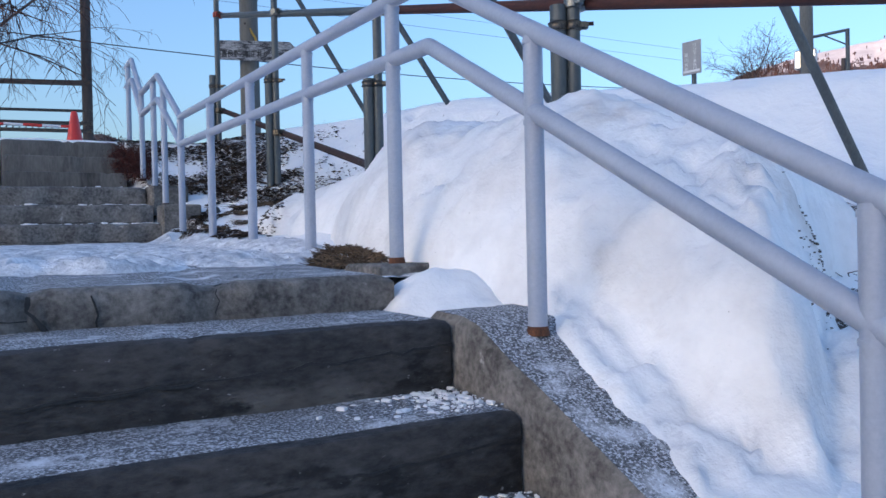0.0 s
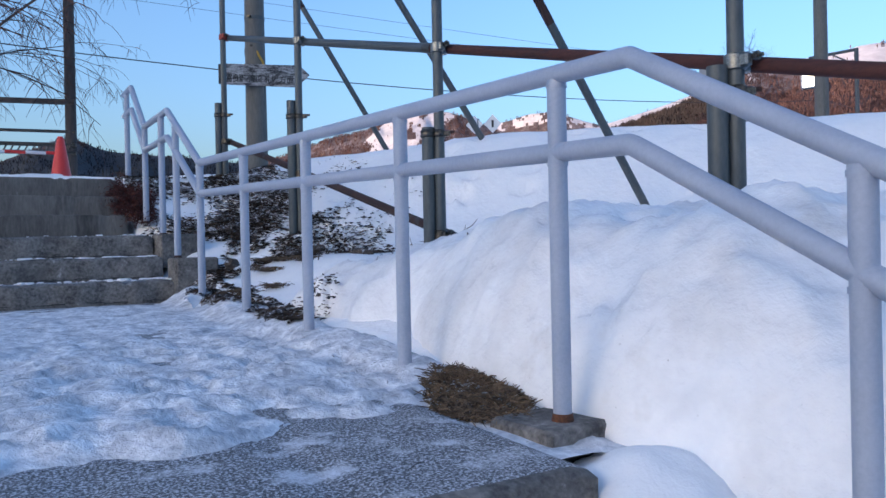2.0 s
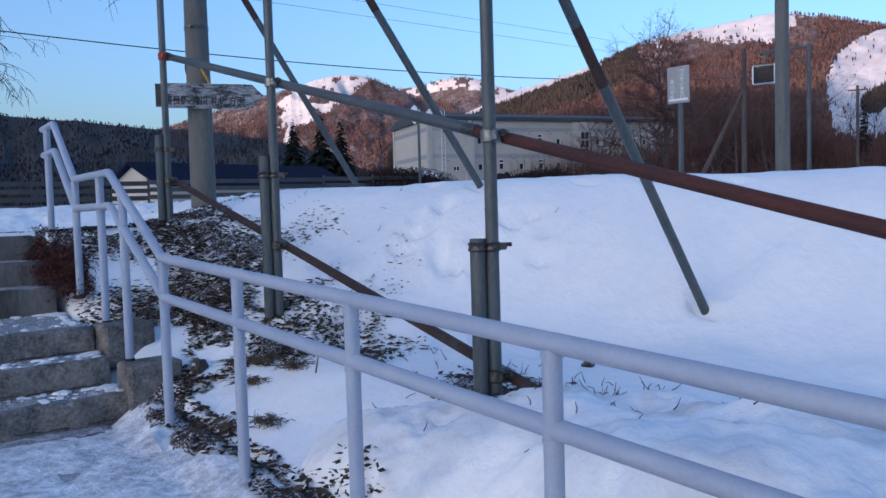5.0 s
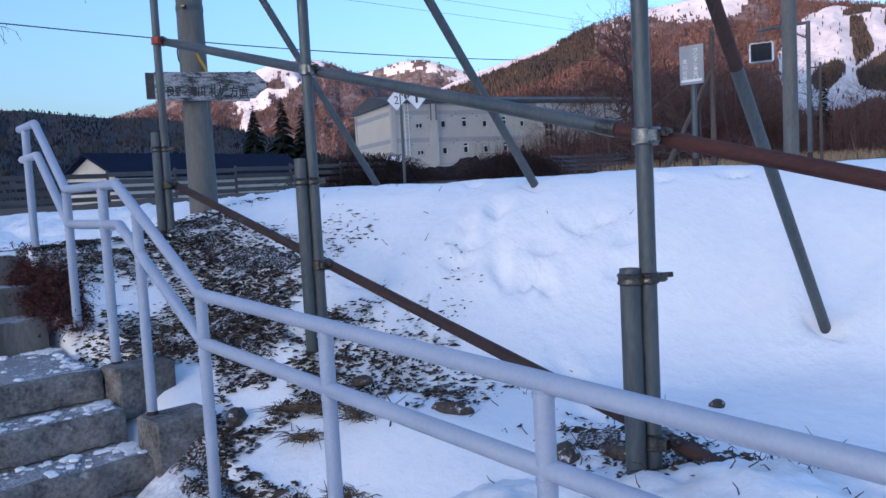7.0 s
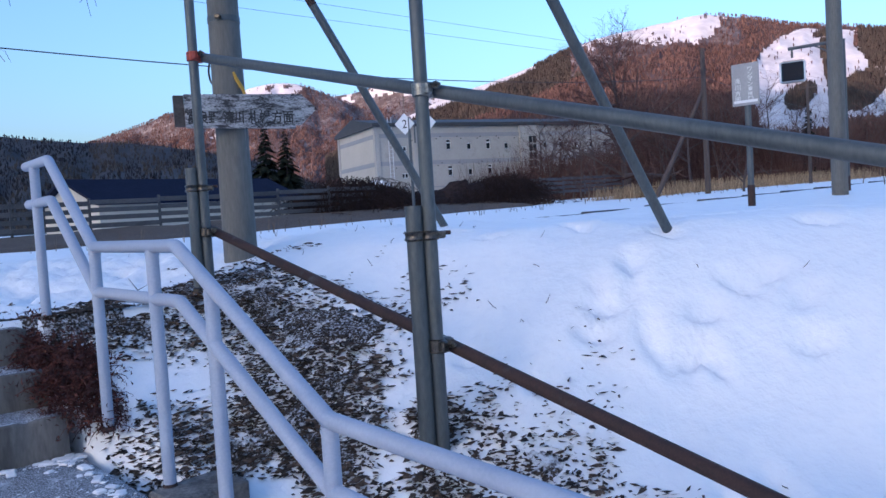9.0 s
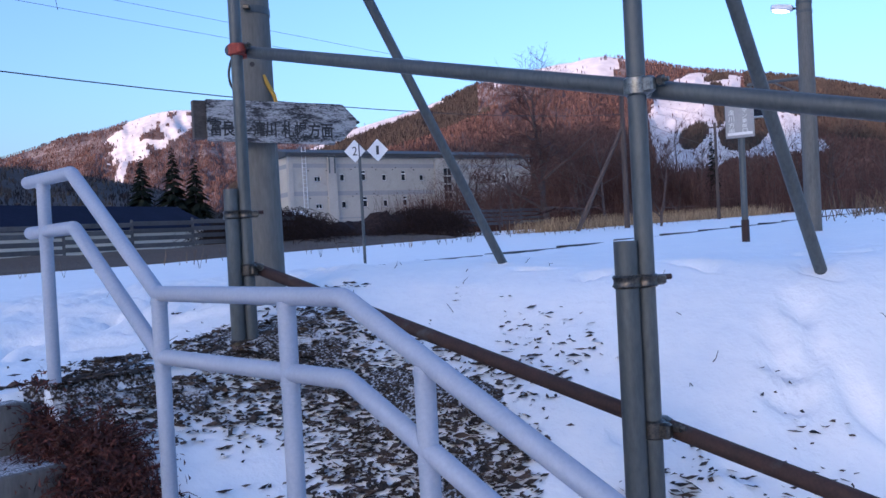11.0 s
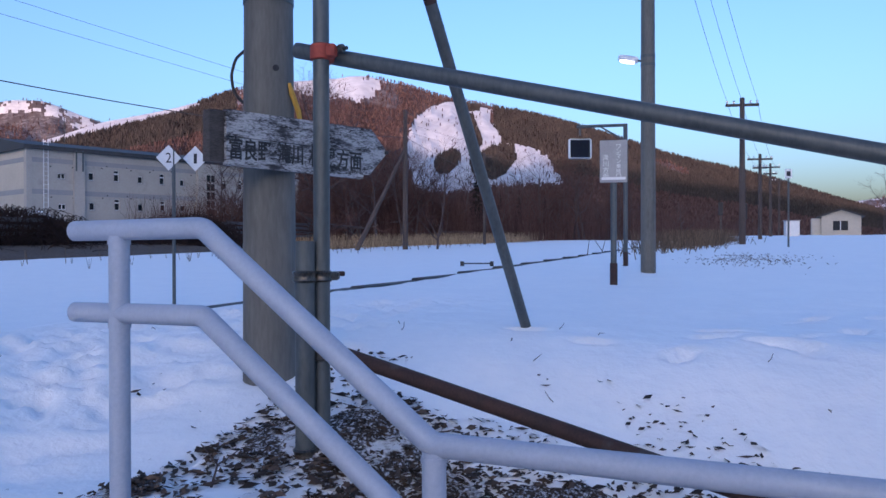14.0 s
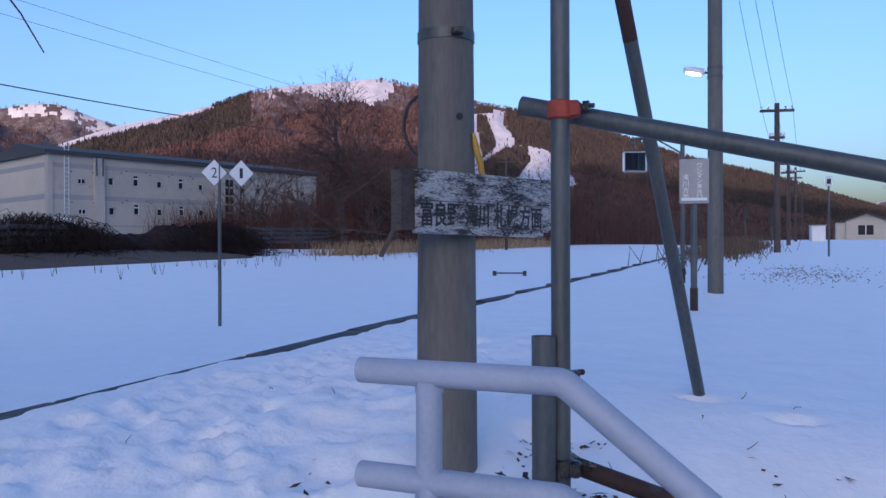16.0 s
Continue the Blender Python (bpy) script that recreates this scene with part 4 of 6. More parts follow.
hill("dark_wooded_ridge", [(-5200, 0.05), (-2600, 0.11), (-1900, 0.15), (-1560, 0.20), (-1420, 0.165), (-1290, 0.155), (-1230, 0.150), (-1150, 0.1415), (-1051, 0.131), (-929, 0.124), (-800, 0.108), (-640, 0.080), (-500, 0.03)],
     260, 640, "dark wooded ridge with shade and blue haze put into its colours", 45000, RIDGE_FOREST, 3.4, 8, MOUNT_SHADE, None, conifers=0.50)
hill("distant_ridge", [(900, 0.04), (1300, 0.074), (1500, 0.082), (1700, 0.080), (2100, 0.07), (3200, 0.05), (6000, 0.04)],
     2000, 3000, "distant low ridge with patches of snow", 5000, MOUNT_FOREST, 12.0, 9, MOUNT_FLOOR_SNOWY, bald_top)

# an unseen ridge added behind, which keeps the low sun off the valley
back = Geo()
side = Vector((-SUN_TO.y, SUN_TO.x, 0))
vs, fs = [], []
NB = 90
for i in range(NB):
    s = -7000 + 14000 * i / (NB - 1)
    h = 406 + 12 * (float(value_noise(s, 0.0, 0.006, 3, 13)) - 0.5)
    for d, z in ((1500, 2.0), (2000, h * 0.3), (2500, h), (2540, h * 0.9), (2590, 2.0)):
        q = SUN_TO * d + side * s
        vs.append((q.x, q.y, z))
for i in range(NB - 1):
    for j in range(4):
        fs.append((i * 5 + j, i * 5 + j + 1, (i + 1) * 5 + j + 1, (i + 1) * 5 + j))
back.add(vs, fs)
tagged(part("sunset_ridge", back, MOUNT_FLOOR, None), "long unseen wooded ridge added to shade the valley", "mountain", kind="structure")

# ---- long building ----
C0 = Vector((48.8, 68.05, 3.6))
UB = Vector((0.9585, -0.285, 0)).normalized()
VB = Vector((0.285, 0.9585, 0)).normalized()
LB, WB, HB = 30.5, 12.0, 8.2
bld = thing("long_building", C0, "long pale two-storey apartment block with a dark flat roof edge", "building")
BM = Matrix(((UB.x, VB.x, 0, C0.x), (UB.y, VB.y, 0, C0.y), (0, 0, 1, C0.z), (0, 0, 0, 1)))


def bbox(g, u, v, z, su, sv, sz, mi=0):
    """A box in the building's own directions: low corner and sizes."""
    g.add([BM @ Vector((u + a * su, v + b * sv, z + c * sz)) for c in (0, 1) for a, b in ((0, 0), (1, 0), (1, 1), (0, 1))],
          [(3, 2, 1, 0), (4, 5, 6, 7), (0, 1, 5, 4), (1, 2, 6, 5), (2, 3, 7, 6), (3, 0, 4, 7)], mi)
    return g


UPPER = [(3.02, 5.87, 0.68, 0.5), (5.78, 6.01, 0.5, 0.72), (8.24, 6.22, 0.52, 1.07), (10.68, 5.99, 0.5, 0.68), (13.03, 6.19, 0.52, 1.10), (15.29, 5.96, 0.5, 0.65), (20.34, 5.93, 0.5, 0.68), (22.45, 6.12, 0.48, 1.05), (24.5, 5.91, 0.46, 0.62), (26.57, 6.09, 0.46, 0.95), (28.5, 5.91, 0.46, 0.62)]
LOWER_W = [(3.07, 3.08, 0.68, 0.5), (5.84, 3.20, 0.5, 0.72), (8.30, 3.45, 0.52, 1.07), (10.7, 3.25, 0.5, 0.69), (13.1, 3.47, 0.52, 1.0), (15.32, 3.32, 0.5, 0.65), (20.42, 3.40, 0.5, 0.68), (22.49, 3.62, 0.48, 1.0), (24.59, 3.40, 0.46, 0.62), (26.6, 3.55, 0.46, 0.9), (28.5, 3.40, 0.46, 0.62)]
front = Geo()
for row, z0, z1 in ((LOWER_W, 2.7, 4.1), (UPPER, 5.5, 6.85)):
    u = 0.0
    for c, zc, w, h in row:
        bbox(front, u, 0, z0, c - w / 2 - u, 0.3, z1 - z0)
        bbox(front, c - w / 2, 0, z0, w, 0.3, zc - h / 2 - z0)
        bbox(front, c - w / 2, 0, zc + h / 2, w, 0.3, z1 - zc - h / 2)
        u = c + w / 2
    bbox(front, u, 0, z0, LB - u, 0.3, z1 - z0)
for z0, z1 in ((0, 2.7), (4.1, 5.5), (6.85, HB)):
    bbox(front, 0, 0, z0, LB, 0.3, z1 - z0)
part("front_wall", front, WALL, bld, smooth_faces=False)
part("end_wall", bbox(Geo(), 0, 0.3, 0, 0.3, WB - 0.3, HB), CREAM, bld, smooth_faces=False)
part("rear_walls", bbox(bbox(Geo(), 0.3, WB - 0.3, 0, LB - 0.3, 0.3, HB), LB - 0.3, 0.3, 0, 0.3, WB - 0.6, HB), WALL, bld, smooth_faces=False)
roof = Geo()
prof = [(-0.4, 8.15), (-0.4, 8.5), (WB / 2, 9.6), (WB + 0.4, 8.5), (WB + 0.4, 8.15)]
roof.add([BM @ Vector((u, v, z)) for u in (-0.4, LB + 0.4) for v, z in prof], [(4, 3, 2, 1, 0), (5, 6, 7, 8, 9)] + [(i, (i + 1) % 5, 5 + (i + 1) % 5, 5 + i) for i in range(5)])
part("roof", roof, ROOF_DARK, bld, smooth_faces=False)
for z, h in ((1.75, 0.12), (4.15, 0.45), (7.0, 0.42)):
    part("string_course", bbox(Geo(), -0.05, -0.05, z, LB + 0.1, 0.05, h), WALL_BAND, bld, smooth_faces=False)
    part("end_course", bbox(Geo(), -0.05, 0.004, z, 0.05, WB, h), WALL_BAND, bld, smooth_faces=False)
for row in (UPPER, LOWER_W):
    for c, zc, w, h in row:
        z = zc - h / 2
        wd = part("window", bbox(Geo(), c - w / 2, 0.18, z, w, 0.05, h), GLASS_DARK, bld, smooth_faces=False)
        fr = Geo()
        bbox(fr, c - w / 2, 0.12, z, 0.03, 0.06, h), bbox(fr, c + w / 2 - 0.03, 0.12, z, 0.03, 0.06, h)
        bbox(fr, c - w / 2, 0.12, z, w, 0.06, 0.05), bbox(fr, c - w / 2, 0.12, z + h - 0.05, w, 0.06, 0.05)
        if h > 0.8:
            bbox(fr, c - w / 2, 0.12, z + h * 0.62, w, 0.06, 0.12)
        elif w > 0.6:
            bbox(fr, c - 0.03, 0.12, z, 0.06, 0.06, h)
        part("window_frame", fr, WHITE, wd, smooth_faces=False)
        part("window_sill", bbox(Geo(), c - w / 2 - 0.06, -0.07, z - 0.07, w + 0.12, 0.07, 0.06), WALL_BAND, wd, smooth_faces=False)
        for du_ in (-1.0, 1.0):
            part("wall_vent", bbox(Geo(), c + du_ - 0.06, -0.06, zc + 0.78, 0.12, 0.06, 0.10), ROOF_DARK, bld, smooth_faces=False)
for u, w in ((4.05, 0.95), (16.9, 2.5)):
    part("pier", bbox(Geo(), u, -0.35, 0, w, 0.346, HB - 0.1), WALL, bld, smooth_faces=False)
for u in (4.15, 4.75):
    part("downpipe", bbox(Geo(), u, -0.45, 6.4, 0.10, 0.10, 1.9), STEEL, bld, smooth_faces=False)
for u, v in ((-0.12, -0.12), (-0.12, WB - 0.3)):
    part("corner_pillar", bbox(Geo(), u, v, 0, 0.5, 0.5, HB - 0.05), WALL, bld, smooth_faces=False)
for k in range(5):
    for s in range(2):
        part("stair_pane", bbox(Geo(), 17.95 + s * 0.52, -0.375, 2.6 + k * 0.90, 0.42, 0.024, 0.72), GLASS_DARK, bld, smooth_faces=False)
part("porch_roof", bbox(Geo(), 16.9, -2.4, 1.55, 4.2, 2.0, 0.75), POLE, bld, smooth_faces=False)
for u in (1.35, 1.75):
    part("ladder_rail", bbox(Geo(), u, -0.16, 2.8, 0.05, 0.05, 6.3), WHITE, bld, smooth_faces=False)
for k in range(15):
    part("ladder_rung", bbox(Geo(), 1.40, -0.15, 3.0 + 0.4 * k, 0.35, 0.03, 0.03), WHITE, bld, smooth_faces=False)
part("aerial", bbox(Geo(), 4.6, 3.0, 8.6, 0.06, 0.06, 3.2), STEEL_DARK, bld, smooth_faces=False)

# ---- navy-roofed house beyond the fence ----
house = thing("house", (23.4, 53.6, 2.0), "low house with a dark navy roof and a cream gable", "house")
HA, HBp = Vector((15.9, 52.0, 2.2)), Vector((30.9, 55.1, 2.2))
hu = (HBp - HA).normalized()
hv = Vector((-hu.y, hu.x, 0))
g = Geo()
L_ = (HBp - HA).length
sec = [(0, 0), (0, 2.45), (3.2, 3.75), (6.4, 2.45), (6.4, 0)]
g.add([HA + hu * u + hv * v + Vector((0, 0, z)) for u in (0, L_) for v, z in sec], [(4, 3, 2, 1, 0), (5, 6, 7, 8, 9)] + [(i, (i + 1) % 5, 5 + (i + 1) % 5, 5 + i) for i in range(5)])
part("wall", g, CREAM, house, smooth_faces=False)
g = Geo()
for s, t in (((-0.6, 2.18), (3.2, 3.78)), ((7.0, 2.18), (3.2, 3.78))):
    g.add([HA + hu * u + hv * v + Vector((0, 0, z)) for u in (-0.5, L_ + 0.5) for v, z in (s, t, (t[0], t[1] + 0.18), (s[0], s[1] + 0.18))],
          [(0, 1, 2, 3), (7, 6, 5, 4)] + [(i, (i + 1) % 4, 4 + (i + 1) % 4, 4 + i) for i in range(4)])
part("roof", g, ROOF_NAVY, house, smooth_faces=False)

# ---- trodden snow on the landing ----


def landing_snow(x, y):
    slab_z = np.interp(y, [1.8, 2.6, 5.7], [1.41, 1.435, 1.52])
    n = value_noise(x, y, 6.0, 5, 2)
    fine = smooth((value_noise(x, y, 13.0, 3, 5) - 0.40) / 0.14)
    grain = value_noise(x, y, 40.0, 2, 7)
    front_y = 2.20 + 0.35 * (value_noise(x, x * 0 + 2.0, 2.2, 3, 1) - 0.4) + 0.10 * np.clip(x, -1, 1)
    depth = smooth((y - front_y) / 0.10)
    thin = 0.35 + 0.65 * smooth((4.5 - y) / 1.2)
    t = -0.012 + depth * (0.016 + thin * (0.060 * (n - 0.30) + 0.017 * (fine - 0.5) + 0.010 * (grain - 0.5)))
    t = np.where(y > 5.55, -0.02, t)
    rim = smooth((x - 0.84) / 0.2)
    toe = np.interp(y, [1.7, 2.1, 2.8, 3.6, 4.4, 5.2, 5.7], [1.36, 1.42, 1.485, 1.53, 1.555, 1.58, 1.62])
    toe = toe - 0.08 * smooth((x - 1.09) / 0.06)
    return (slab_z + t) * (1 - rim) + (toe + 0.03 * (n - 0.5) + 0.012 * (fine - 0.5)) * rim


grid_object("landing_snow", np.arange(LEFT, 1.16, 0.02), np.arange(1.93, 5.66, 0.02), landing_snow, SNOW_TROD,
            "thin trodden snow lying on the landing", "snow", "stuff")


def kicked_snow(x, y):
    n = value_noise(x, y, 9, 4, 3)
    r = np.hypot((x - 1.0) / 0.20, (y - 1.83) / 0.26)
    return 1.30 + 0.12 * np.clip(1 - r * r, -1, 1) + 0.07 * (n - 0.5)


grid_object("snow_drift", np.arange(0.72, 1.3, 0.02), np.arange(1.55, 2.15, 0.02), kicked_snow, SNOW_BANK, "small soft snow drift between landing and kerb", "snow", "stuff")

# crumbs of snow on the low treads beside the kerb
cr = Geo()
for k in range(700):
    s = rng.choice(LOWER[1:4])
    x = 0.86 - abs(rng.gauss(0, 0.11))
    y = rng.uniform(s[0] + 0.05, s[0] + 0.27)
    r = 0.002 + 0.009 * rng.random() ** 3
    cr.box((x, y, s[2] + r * 0.2), (r * rng.uniform(0.8, 2.6), r * rng.uniform(0.8, 1.6), r * rng.uniform(0.5, 1.0)), rng.uniform(0, 3), r * 0.15)
tagged(cr.ob("snow_crumbs", SNOW_BANK), "crumbs of frozen snow on the steps", "snow", kind="stuff")

cr = Geo()
for k in range(520):
    y0, y1, z, x1 = rng.choice([(5.66, 5.90, 1.655, 0.965), (5.90, 6.14, 1.793, 0.945), (6.14, 6.88, 1.935, 0.93)])
    x = x1 - 0.02 - abs(rng.gauss(0, 0.5)) if rng.random() < 0.5 else x1 - 0.02 - abs(rng.gauss(0, 0.06))
    if x < LEFT + 0.05:
        continue
    y = y1 - 0.02 - abs(rng.gauss(0, 0.04)) if rng.random() < 0.6 else rng.uniform(y0 + 0.05, y1 - 0.02)
    r = 0.003 + 0.016 * rng.random() ** 3
    cr.box((x, max(y, y0 + 0.05), z + r * 0.2), (r * rng.uniform(1.5, 4), r * 2.0, r * 0.8), rng.uniform(0, 3), r * 0.25)
tagged(cr.ob("snow_crumbs", SNOW_BANK), "scraps of frozen snow on the rough upper steps", "snow", kind="stuff")

# ---- leaves, grass, shrub, stones ----


def surface(x, y):
    """Top of what lies at (x, y) beside the stairs."""
    z = float(ground_height(x, y))
    if 0.98 < x < 2.75 and 0.35 < y < 5.2:
        z = max(z, float(bank_height(np.array(x), np.array(y))))
    return z


LX = nrng.random(130000) * 1.9 + 0.75
LY = nrng.random(130000) * 4.9 + 3.7
cl = value_noise(LX, LY, 2.2, 4, 12)
LZ = np.where(LX > 0.98, np.maximum(ground_height(LX, LY), np.where(LY < 5.2, bank_height(LX, LY), -9)), 2.41)
LZ = np.where((LX < 1.15) & (LY < 5.6), np.maximum(LZ, landing_snow(LX, LY)), LZ)
leaf = Geo()
for x, y, c, z in zip(LX, LY, cl, LZ):
    if x < 0.98 and y < 7.62:
        continue
    near = math.exp(-((x - 1.50) / 0.66) ** 2) * (1 if y > 5.2 else max(0, (y - 4.8) / 0.4))
    band = max(near, 0.95 * math.exp(-((y - 7.55) / 0.45) ** 2) * (1 if x < 2.5 else 0.3), 0.55 * math.exp(-((x - 2.1) / 0.36) ** 2 - ((y - 6.0) / 0.5) ** 2), 0.30 * math.exp(-((x - 2.05) / 0.28) ** 2 - ((y - 3.9) / 0.45) ** 2))
    if 3.75 < y < 5.3:
        band = max(band, math.exp(-((x - 1.05) / 0.12) ** 2))
        c = c + 0.15 if x < 1.18 else c
    if x < 1.8:
        band = max(band, math.exp(-((y - 7.38) / 0.16) ** 2))
    band *= 1 - 0.93 * math.exp(-((x - 1.40) / 0.28) ** 2 - ((y - 6.92) / 0.36) ** 2)
    if y > 7.85:
        band *= 0.30 if x < 1.0 and y < 8.1 else 0.012
    if x > 2.0:
        band *= 0.6
    band *= 0.80
    if y > 7.45 and x > 1.45:
        band *= 0.45
    if rng.random() > band * max(0.0, min(1.0, (c - 0.425) * 7.0)):
        continue
    a, L, w = rng.uniform(0, 6.28), 0.006 + 0.026 * rng.random() ** 1.8, rng.uniform(0.004, 0.011)
    dx, dy = math.cos(a), math.sin(a)
    t = rng.uniform(-0.3, 0.5) * L
    z += 0.004
    leaf.add([(x - dx * L, y - dy * L, z + rng.uniform(0, 0.006)), (x - dy * w, y + dx * w, z + abs(t) + 0.003), (x + dx * L, y + dy * L, z + rng.uniform(0, 0.012)), (x + dy * w, y - dx * w, z + 0.001)],
             [(0, 3, 1), (1, 3, 2)])


def soil_patch(x, y):
    mask = value_noise(x, y, 2.2, 4, 12) - 0.50
    zone = np.maximum(1.05 * np.exp(-((x - 1.48) / 0.52) ** 2) * smooth((y - 4.8) / 0.5), 2.2 * np.exp(-((x - 1.05) / 0.11) ** 2) * smooth((y - 3.6) / 0.5) * smooth((6.2 - y) / 0.5))
    zone = zone * (1 - 0.65 * smooth((y - 5.9) / 0.4))
    zone = zone * (1 - np.exp(-((x - 1.40) / 0.28) ** 2 - ((y - 6.92) / 0.36) ** 2))
    zone = np.maximum(zone, 0.7 * np.exp(-((y - 7.6) / 0.30) ** 2) * smooth((2.4 - x) / 0.3))
    zone = np.maximum(zone, 1.1 * np.exp(-((y - 7.38) / 0.18) ** 2) * smooth((1.8 - x) / 0.3))
    under = np.where(y < 5.6, np.maximum(ground_height(x, y), np.where(x < 1.15, landing_snow(x, y), -9)), ground_height(x, y))
    return under - 0.02 + 0.03 * smooth((mask * 5 + zone - 1.0) * 2.5)


grid_object("bare_soil", np.arange(0.90, 2.6, 0.025), np.arange(3.6, 8.2, 0.025), soil_patch, MOULD, "dark soil and mould showing through the snow", "soil", "stuff")
tagged(leaf.ob("leaf_litter", LEAF), "dark dead leaves scattered on the snowy bank", "leaves", kind="stuff")


def tuft(g, x, y, z, n, h, spread, r=0.0016, droop=0.4):
    for _ in range(n):
        a = rng.uniform(0, 6.28)
        L = h * rng.uniform(0.4, 1.1)
        s = spread * rng.uniform(0.2, 1.0)
        bx, by = x + rng.gauss(0, spread * 0.25), y + rng.gauss(0, spread * 0.25)
        g.tube([(bx, by, z), (bx + math.cos(a) * s * 0.5, by + math.sin(a) * s * 0.5, z + L * 0.7), (bx + math.cos(a) * s * 1.1, by + math.sin(a) * s * 1.1, z + L * (1 - droop * rng.random()))],
               [r, r * 0.8, r * 0.3], 3, caps=False)


mat_g = Geo()
for _ in range(1500):
    a, rr = rng.uniform(0, 6.28), math.sqrt(rng.random())
    x, y = 1.0 + 0.13 * rr * math.cos(a) + 0.05 * rr * math.sin(a), 2.42 + 0.24 * rr * math.sin(a)
    z = float(landing_snow(np.array(x), np.array(y))) + 0.004 + 0.025 * (1 - rr) * rng.random() * 0.4
    b, L = rng.uniform(0, 6.28), rng.uniform(0.015, 0.06)
    mat_g.tube([(x, y, z), (x + L * 0.5 * math.cos(b), y + L * 0.5 * math.sin(b), z + rng.uniform(0, 0.012)), (x + L * math.cos(b + 0.4), y + L * math.sin(b + 0.4), z + rng.uniform(-0.006, 0.02))], [0.0022, 0.002, 0.0008], 3, caps=False)
tagged(mat_g.ob("dry_grass", GRASS), "flattened mat of dry grass at a rail post", "grass", kind="stuff")
for spots, lab in ((((1.42, 5.25), (1.55, 5.38), (1.62, 5.15), (1.48, 5.5)), "clump of dry grass on the bank"),
                   (((1.30, 4.78), (1.18, 4.9)), "small clump of dry grass in the snow")):
    g = Geo()
    for x, y in spots:
        tuft(g, x, y, max(surface(x, y), float(landing_snow(np.array(x), np.array(y))) if x < 1.16 and y < 5.6 else 0) - 0.008, 130, 0.035, 0.13, 0.0022, 0.9)
    tagged(g.ob("dry_grass", GRASS), lab, "grass", kind="stuff")

shrub = thing("withered_shrub", (0.98, 7.15, 2.0), "withered red-brown shrub beside the upper steps", "shrub")
g, g2 = Geo(), Geo()
for _ in range(900):
    a = rng.uniform(0, 6.28)
    r0 = rng.uniform(0, 0.26)
    x, y = 0.99 + r0 * math.cos(a) * 0.40, 7.19 + r0 * 1.6 * math.sin(a)
    z = max(1.95, float(slope_floor(y)) - 0.05)
    pts = [Vector((x, y, z))]
    d = Vector((math.cos(a) * 0.5, math.sin(a) * 0.6, 1.0)).normalized()
    for k in range(4):
        d = (d + Vector((rng.gauss(0, 0.45), rng.gauss(0, 0.45), -0.42))).normalized()
        pts.append(pts[-1] + d * rng.uniform(0.025, 0.05))
    g.tube(pts, [0.003, 0.0026, 0.0022, 0.0016, 0.0008], 3, caps=False)
    for k in range(12):
        p = pts[rng.randint(1, 4)] + Vector((rng.gauss(0, 0.015), rng.gauss(0, 0.015), rng.gauss(0, 0.012)))
        s = rng.uniform(0.007, 0.018)
        n1, n2 = Vector((rng.gauss(0, 1), rng.gauss(0, 1), rng.gauss(0, 1))).normalized() * s, Vector((rng.gauss(0, 1), rng.gauss(0, 1), rng.gauss(0, 1))).normalized() * s * 0.6
        g2.add([p - n1, p + n2, p + n1], [(0, 1, 2)])
part("brushwood", g, SHRUB, shrub)
part("foliage", g2, SHRUB, shrub, smooth_faces=False)


def stone(at, size, seed, mat, label):
    bm = bmesh.new()
    bmesh.ops.create_icosphere(bm, subdivisions=3, radius=1.0)
    for v in bm.verts:
        n = noise.noise(v.co * 1.3 + Vector((seed, 0, 0))) * 0.35 + noise.noise(v.co * 4 + Vector((0, seed, 0))) * 0.10
        v.co *= 1 + n
        v.co = Vector((v.co.x * size[0], v.co.y * size[1], v.co.z * size[2]))
    me = bpy.data.meshes.new("stone")
    bm.to_mesh(me)
    bm.free()
    me.materials.append(mat)
    o = new("stone", me)
    o.matrix_basis = Matrix.Translation(at) @ Matrix.Rotation(seed, 4, "Z")
    return tagged(o, label, "stone", "stones on the bank")


for (x, y), s in (((1.82, 4.83), (0.085, 0.04, 0.03)), ((1.79, 5.40), (0.045, 0.03, 0.028)), ((1.78, 4.23), (0.05, 0.04, 0.04)), ((1.92, 4.10), (0.08, 0.04, 0.03)), ((1.30, 5.62), (0.04, 0.06, 0.045)), ((2.60, 4.18), (0.04, 0.03, 0.020))):
    stone((x, y, surface(x, y) + s[2] * 0.25), s, x * 7 + y, ROCK, "brown stone half sunk in snow")

# bits of twig on the snow
g = Geo()
for _ in range(150):
    x, y = rng.gauss(2.05, 0.22), rng.gauss(3.85, 0.40)
    z = surface(x, y)
    a, L = rng.uniform(0, 6.28), rng.uniform(0.015, 0.05)
    g.tube([(x, y, z), (x + L * 0.5 * math.cos(a), y + L * 0.5 * math.sin(a), z + 0.014), (x + L * math.cos(a + 0.5), y + L * math.sin(a + 0.5), z + rng.uniform(0.0, 0.05))], [0.0024, 0.002, 0.001], 3)
for _ in range(26):
    x, y = rng.uniform(1.9, 3.4), rng.uniform(4.2, 7.9)
    if rng.random() < 0.12:
        x, y = rng.uniform(1.2, 3.0), rng.uniform(7.6, 9.4)
    z = surface(x, y)
    a, L = rng.uniform(0, 6.28), rng.uniform(0.015, 0.04)
    g.tube([(x, y, z), (x + L * 0.5 * math.cos(a), y + L * 0.5 * math.sin(a), z + 0.012), (x + L * math.cos(a + 0.5), y + L * math.sin(a + 0.5), z + rng.uniform(0.0, 0.04))], [0.002, 0.0018, 0.001], 3)
tagged(g.ob("twigs", BARK), "bits of dark twig lying on the snow", "twigs", kind="stuff")
g = Geo()
